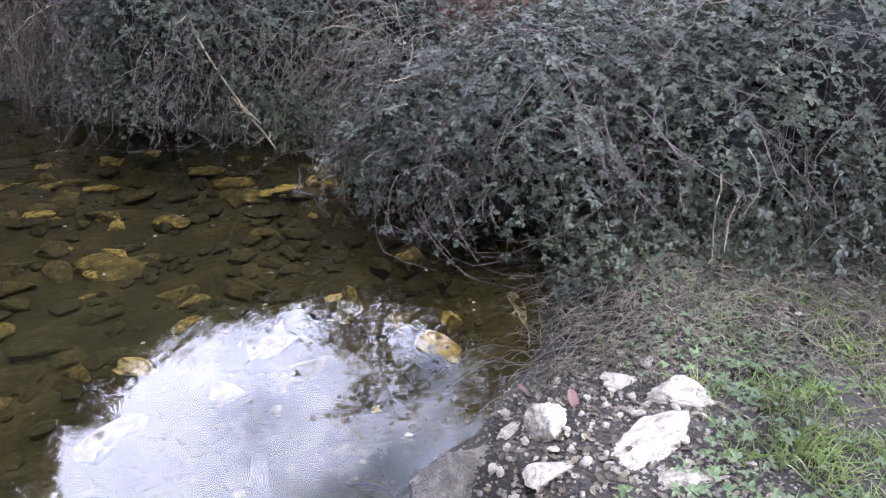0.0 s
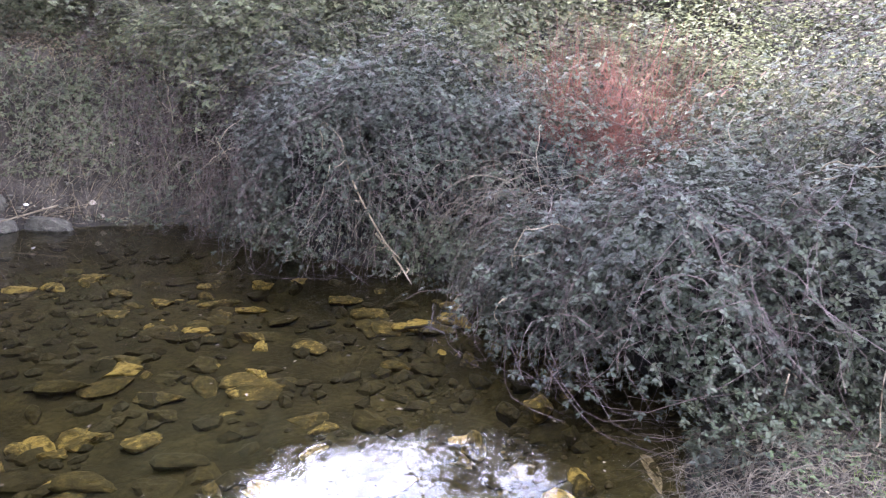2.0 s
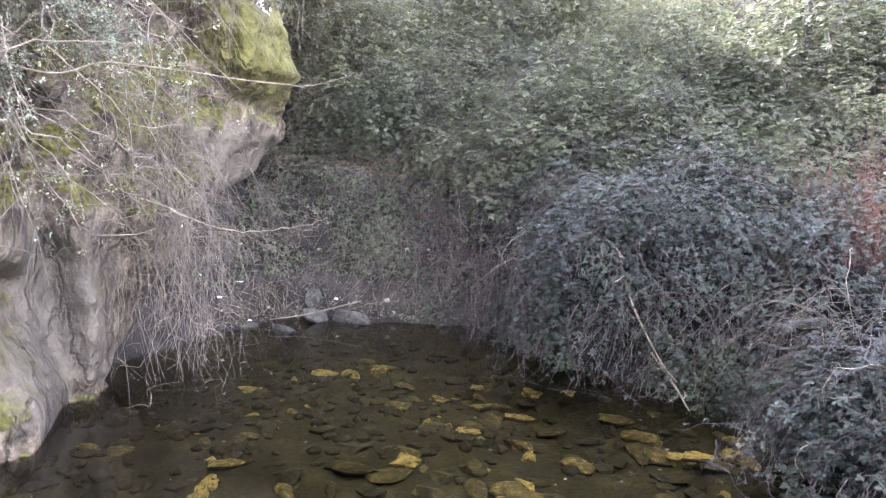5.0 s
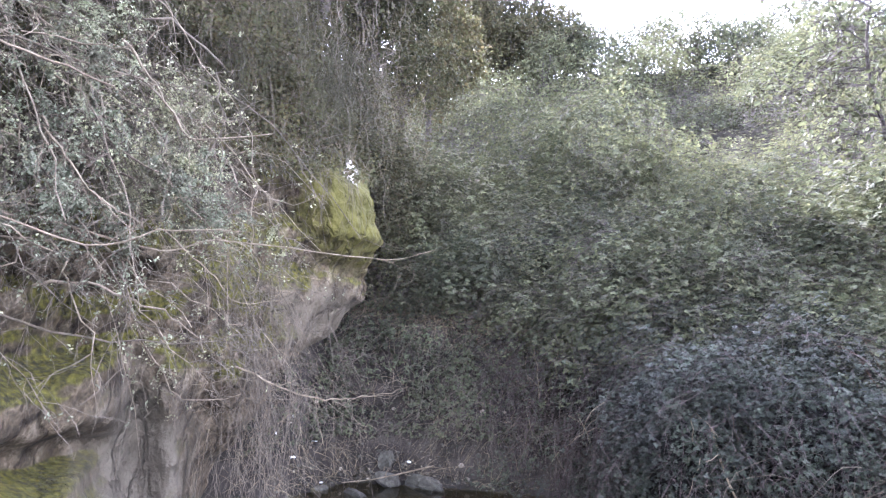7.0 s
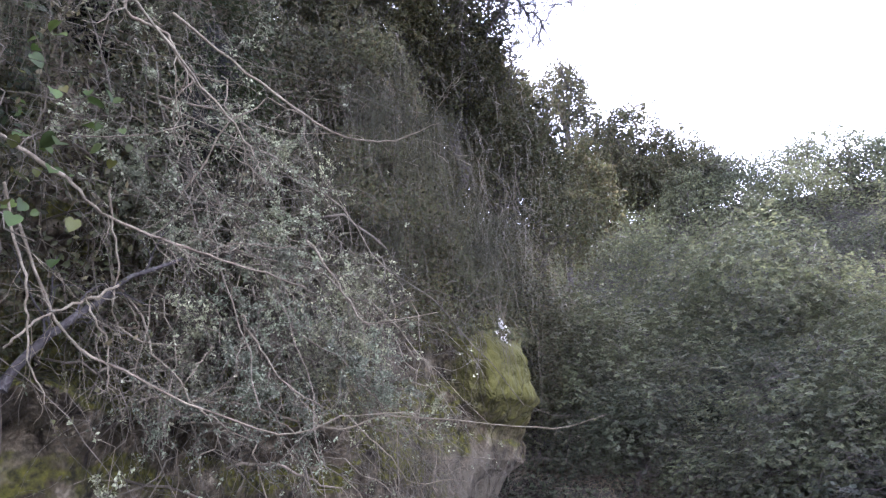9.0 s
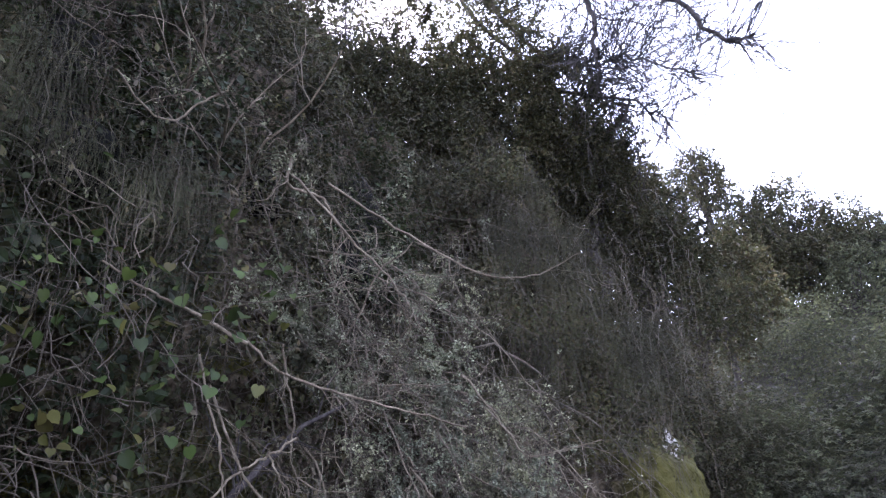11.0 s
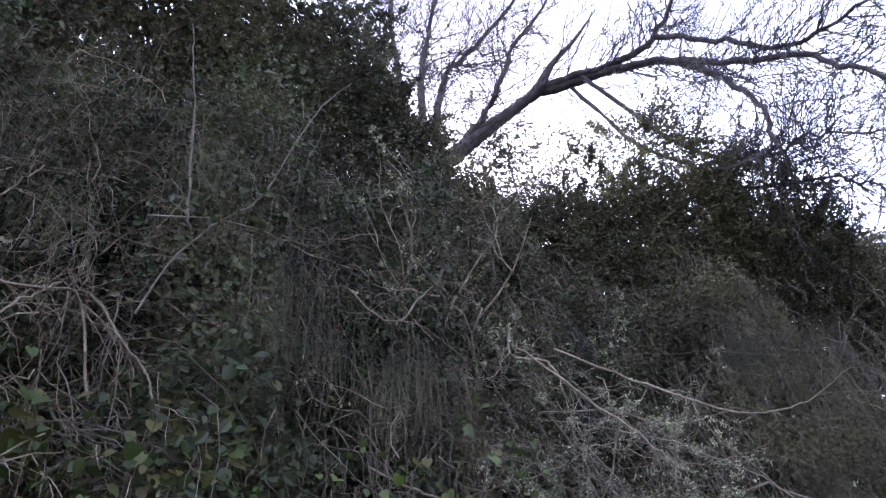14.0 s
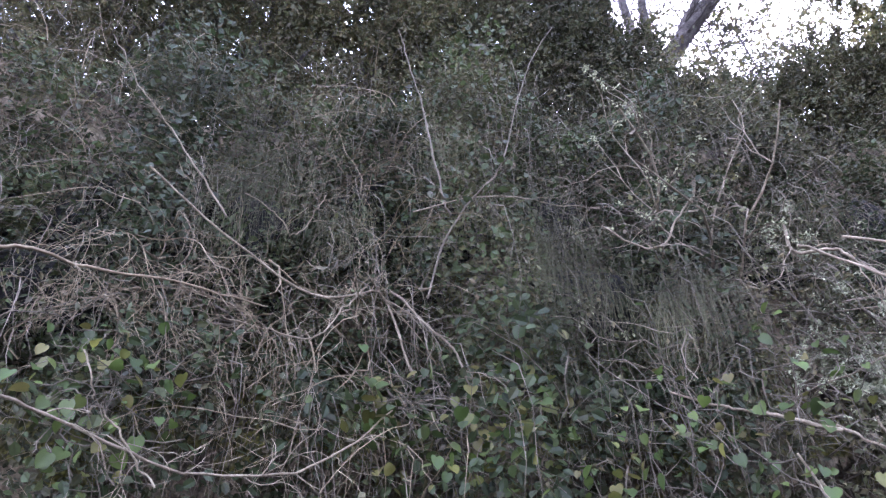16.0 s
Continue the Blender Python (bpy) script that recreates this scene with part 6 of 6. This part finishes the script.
wx, wy, wz_ = over_bank(9000, .3, 3.5, .9, 2.9)
keep = (wz_ > .05) & (wobble(np.stack([wx, wy, 0 * wx], -1), 3.3, 1.0, 2.0) > rng.uniform(-.3, 1.0, len(wx)))
wp = np.stack([wx, wy, wz_ + rng.uniform(.01, .05, len(wx))], -1)[keep]
tagged(new("weeds", raw_mesh("weeds", *leaves(wp, np.tile((0, 0, 1.0), (len(wp), 1)), .02 * rng.uniform(.5, 1.5, len(wp)), TREFOIL, 1, .2, .4), M_WEED)), "small green weeds and ivy sprigs on the bank", "weeds", "", "stuff")

lx, ly, lz = over_bank(11000, .0, 4, .8, 3.2)
lf_ = over_bank(26000, -3.5, 9.0, -9.0, 3.0)
lx, ly, lz = (np.concatenate([a_, b_]) for a_, b_ in zip((lx, ly, lz), lf_))
keep = lz > .03
lp = np.stack([lx, ly, lz + .006], -1)[keep]
tagged(new("leaf_litter", raw_mesh("leaf_litter", *leaves(lp, np.tile((0, 0, 1.0), (len(lp), 1)), .024 * rng.uniform(.4, 1.3, len(lp)), LEAFLET, 1, 0, .25, 0), M_LITTER)), "brown dead leaves scattered on the bank", "leaf litter", "", "stuff")
bx, by = rng.uniform(-8.2, -4.0, 26000), rng.uniform(4.8, 8.7, 26000)
bz = ground_height(bx, by)
keep = bz > .02
lp = np.stack([bx, by, bz + .02], -1)[keep]
tagged(new("leaf_litter", raw_mesh("leaf_litter", *leaves(lp, np.tile((0, 0, 1.0), (len(lp), 1)), .040 * rng.uniform(.4, 1.3, len(lp)), LEAFLET, 1, 0, .5, 0), M_LITTER)), "brown dead leaves on the slope under the rock face", "leaf litter", "", "stuff")

dn = 2800
dx, dy, dz_ = over_bank(dn, .3, 3.2, 1.85, 2.75)
a = rng.uniform(0, 2 * np.pi, dn)
ln = rng.uniform(.08, .4, dn) * rng.uniform(.5, 1.2, dn)
db = np.stack([dx, dy, dz_ + .01], -1)
de = np.stack([dx + np.cos(a) * ln, dy + np.sin(a) * ln, 0 * dx], -1)
de[:, 2] = ground_height(de[:, 0], de[:, 1]) + .02
ok = (dz_ > -.03)
dpath = arcs(db[ok], de[ok], rng.uniform(.0, .06, ok.sum()), 7, .008)
tagged(new("dead_stems", raw_mesh("dead_stems", *tubes(dpath, taper(len(dpath), 7, rng.uniform(.0007, .0022, len(dpath)), .001 * np.ones(len(dpath))), 3), M_STEM)), "mat of fallen dry stems on the bank", "dead stems", "", "stuff")
wx, wy, wz_ = over_bank(9000, .45, 3.6, 2.25, 3.3)
keep = (wz_ > -.02) & (rng.random(len(wx)) < .15 + .85 * np.clip((wy - 2.3) / .5, 0, 1))
wp = np.stack([wx, wy, wz_ + rng.uniform(.01, .30, len(wx)) * np.clip((wy - 2.2) / .7, .1, 1)], -1)[keep]
tagged(new("bramble_sprigs", raw_mesh("bramble_sprigs", *leaves(wp, np.tile((0, -.4, .9), (len(wp), 1)), .026 * rng.uniform(.5, 1.4, len(wp)), THREE, .7, .2, .6), M_BRAMBLE)), "low bramble sprigs creeping out under the bushes", "bramble", "", "stuff")

dn = 3200
a, ln = rng.uniform(0, np.pi, dn), rng.uniform(.06, .5, dn)
dx, dy = rng.uniform(-7.2, -4.4, dn), rng.uniform(4.4, 7.4, dn)
ex, ey = dx + np.cos(a) * ln, dy + np.sin(a) * ln
ok = (ground_height(dx, dy) > .01) & (ground_height(ex, ey) > -.05) & (np.abs(ground_height(ex, ey) - ground_height(dx, dy)) < .4)
db, de = np.stack([dx, dy, ground_height(dx, dy) + .015], -1)[ok], np.stack([ex, ey, ground_height(ex, ey) + .03], -1)[ok]
dpath = arcs(db, de, rng.uniform(0, .05, len(db)), 6, .01)
tagged(new("dead_stems", raw_mesh("dead_stems", *tubes(dpath, taper(len(dpath), 6, rng.uniform(.0015, .005, len(dpath)), .0012 * np.ones(len(dpath))), 3), M_TWIG)), "fallen dry twigs strewn on the slope under the rock", "dead stems", "", "stuff")
DULL = [rock_mesh("pebble", 170 + k, M_ROCK, rough=0.06, cuts=0) for k in range(3)]
for k in range(150):
    x, y = random.uniform(-7.0, -4.8), random.uniform(4.5, 6.9)
    if gz(x, y) < 0.01 or gz(x, y) > 1.0:
        continue
    s = random.uniform(0.03, 0.10)
    stone("pebble", (DULL if k % 4 else PEBBLES)[k % 3], x, y, gz(x, y) - 0.005, s, s * random.uniform(.6, 1), s * .6, random.uniform(0, 180), "small dull stone on the leaf-strewn slope", "pebbles")

# bramble fringe that trails over the far shore


def fringe(i0, i1, n, m, label):
    """Leaves and hanging stems along the shore from corner i0 to corner i1 of the pond."""
    a, b = np.array(POND[i0]), np.array(POND[i1])
    side = unit(np.array((-(b - a)[1], (b - a)[0])))
    side = side * (1 if shore_distance(*[np.array([v]) for v in (a + b) / 2 + side * .3])[0] > 0 else -1)

    def along(k, s0, s1):
        return a + (b - a) * rng.random((k, 1)) + side * rng.uniform(s0, s1, (k, 1))

    p = np.concatenate([along(n, -.22, .5), rng.uniform(.02, .62, (n, 1)) ** 1.2], 1)
    p = p[wobble(p, 3.2, 1.0, 1.0) > rng.uniform(-.7, .7, n)]
    ob = thing("bramble_bush", (*((a + b) / 2), 0.0), label, "bush", G_B)
    child("foliage", raw_mesh("foliage", *leaves(p, np.tile((*-side, .3), (len(p), 1)), .034 * rng.uniform(.5, 1.3, len(p)), THREE, .5, .5, .6), M_BRAMBLE), ob, "", "stuff")
    s = np.concatenate([along(m, .05, .6), rng.uniform(.35, .95, (m, 1))], 1)
    sp = sprays(s, np.tile((*-side, .2), (m, 1)), rng.uniform(.5, 1.2, m), 9, .3, .15, .3)
    sp[..., 2] = np.maximum(sp[..., 2], .0)
    child("stem_tangle", raw_mesh("stem_tangle", *tubes(sp, taper(m, 9, rng.uniform(.0015, .0032, m), .001 * np.ones(m)), 3), M_STEM), ob, "thin stems trailing into the water", "stuff")


SHORE = [POND.index(q) for q in ((0.5, 3.6), (-0.4, 4.1), (-0.9, 4.9), (-2.0, 5.3), (-3.0, 5.75), (-4.1, 6.5), (-5.2, 6.15))]
for k, (i0, i1) in enumerate(zip(SHORE, SHORE[1:])):
    fringe(i0, i1, 2600 if k < 5 else 900, 110 if k < 5 else 50, "low bramble trailing its stems into the pond")

# ---- small things on and beside the water ----
fx, fy = rng.uniform(-5.8, .2, 900), rng.uniform(.9, 6.2, 900)
sd_ = shore_distance(fx, fy)
keep = (sd_ < -.05) & (rng.random(900) < np.exp(sd_ * .9) * .6 + .12)
fp = np.stack([fx, fy, 0 * fx + .004], -1)[keep]
tagged(new("floating_leaves", raw_mesh("floating_leaves", *leaves(fp, np.tile((0, 0, 1.0), (len(fp), 1)), .022 * rng.uniform(.4, 1.5, len(fp)), LEAFLET, 1, 0, .04, 0), M_LITTER)), "bits of dead leaf floating on the pond", "leaf litter", "", "stuff")


def twig(points, r, label, mat=None):
    path = smooth_path(points)
    ob = thing("twig", tuple(path[0]), label, "twig", "twigs in the water")
    child("stem", raw_mesh("stem", *tubes(path[None], taper(1, 24, r, r * .5), 5), mat or M_BARK, True), ob)
    found = []
    for j in (6, 10, 14, 18):
        branching(path[j], unit(rng.normal(size=3) + np.array((0, 0, .4))), rng.uniform(.05, .14), r * .5, 1, 40, .2, 0, (1, 3), .6, 8, found)
    child("twig_spray", raw_mesh("twig_spray", *limbs(found, 3), mat or M_BARK), ob, "", "stuff")


twig([(-.12, 1.36, -.04), (-.11, 1.42, .03), (-.10, 1.52, .05)], .006, "dark wet stick standing out of the pond")
twig([(-.30, 1.50, .0), (-.22, 1.47, .03), (-.16, 1.44, .02), (-.12, 1.38, -.02)], .004, "small dark branched twig lying in the pond")
twig([(-1.15, 4.15, -.1), (-.95, 3.95, .0), (-.8, 3.75, .05)], .012, "sunken grey stick beside the bramble")
twig([(-1.6, 5.0, .35), (-1.4, 4.9, .15), (-1.25, 4.75, .02)], .012, "pale broken branch leaning into the pond", M_DEAD)
twig([(-1.9, 5.1, 1.1), (-1.75, 4.95, .75), (-1.5, 4.85, .35), (-1.35, 4.8, .2)], .010, "pale broken branch hanging in the bramble", M_DEAD)
twig([(-5.3, 5.9, .28), (-5.8, 5.5, .14), (-6.1, 5.2, .1)], .010, "pale stick lying on stones at the far bank", M_DEAD)
SCRAPS = [rock_mesh("scrap", 300 + k, M_WHITE, flat=.6, rough=.10, cuts=0) for k in range(3)]
for k, (x, y) in enumerate(((-6.68, 4.95), (-6.59, 4.87), (-6.66, 5.25), (-6.63, 4.67), (-5.83, 6.04), (-6.42, 5.18))):
    stone("litter_scrap", SCRAPS[k % 3], x, y, gz(x, y) + .02, .12 if k < 3 else .06, .07 if k < 3 else .04, .045, random.uniform(-20, 20), "small crumpled white scrap on the leaf-strewn slope", "scraps on the slope")
bm = bmesh.new()
bmesh.ops.create_grid(bm, x_segments=6, y_segments=8, size=0.5)
for v_ in bm.verts:
    v_.co.x *= math.sqrt(max(0, 1 - (v_.co.y * 2) ** 2)) * .6 + .01
    v_.co.z = .25 * abs(v_.co.x) + .12 * math.sin(v_.co.y * 3)
me = bpy.data.meshes.new("fallen_leaf")
bm.to_mesh(me)
bm.free()
M_PINK = shade("red_leaf", [(0.3, (0.055, 0.026, 0.02)), (0.7, (0.13, 0.07, 0.055))], 20, 4, 0.6, 0.2, 60)
me.materials.append(M_PINK)
for x, y, turn in ((.40, 1.69, 20), (.27, 1.86, 80)):
    ob = new("fallen_leaf", me)
    ob.matrix_basis = pose(x, y, gz(x, y) + .03, 25, 10, turn) @ Matrix.Diagonal((.06, .06, .06, 1))
    tagged(ob, "dull red fallen leaf on the wet mud", "leaf", "fallen leaves")
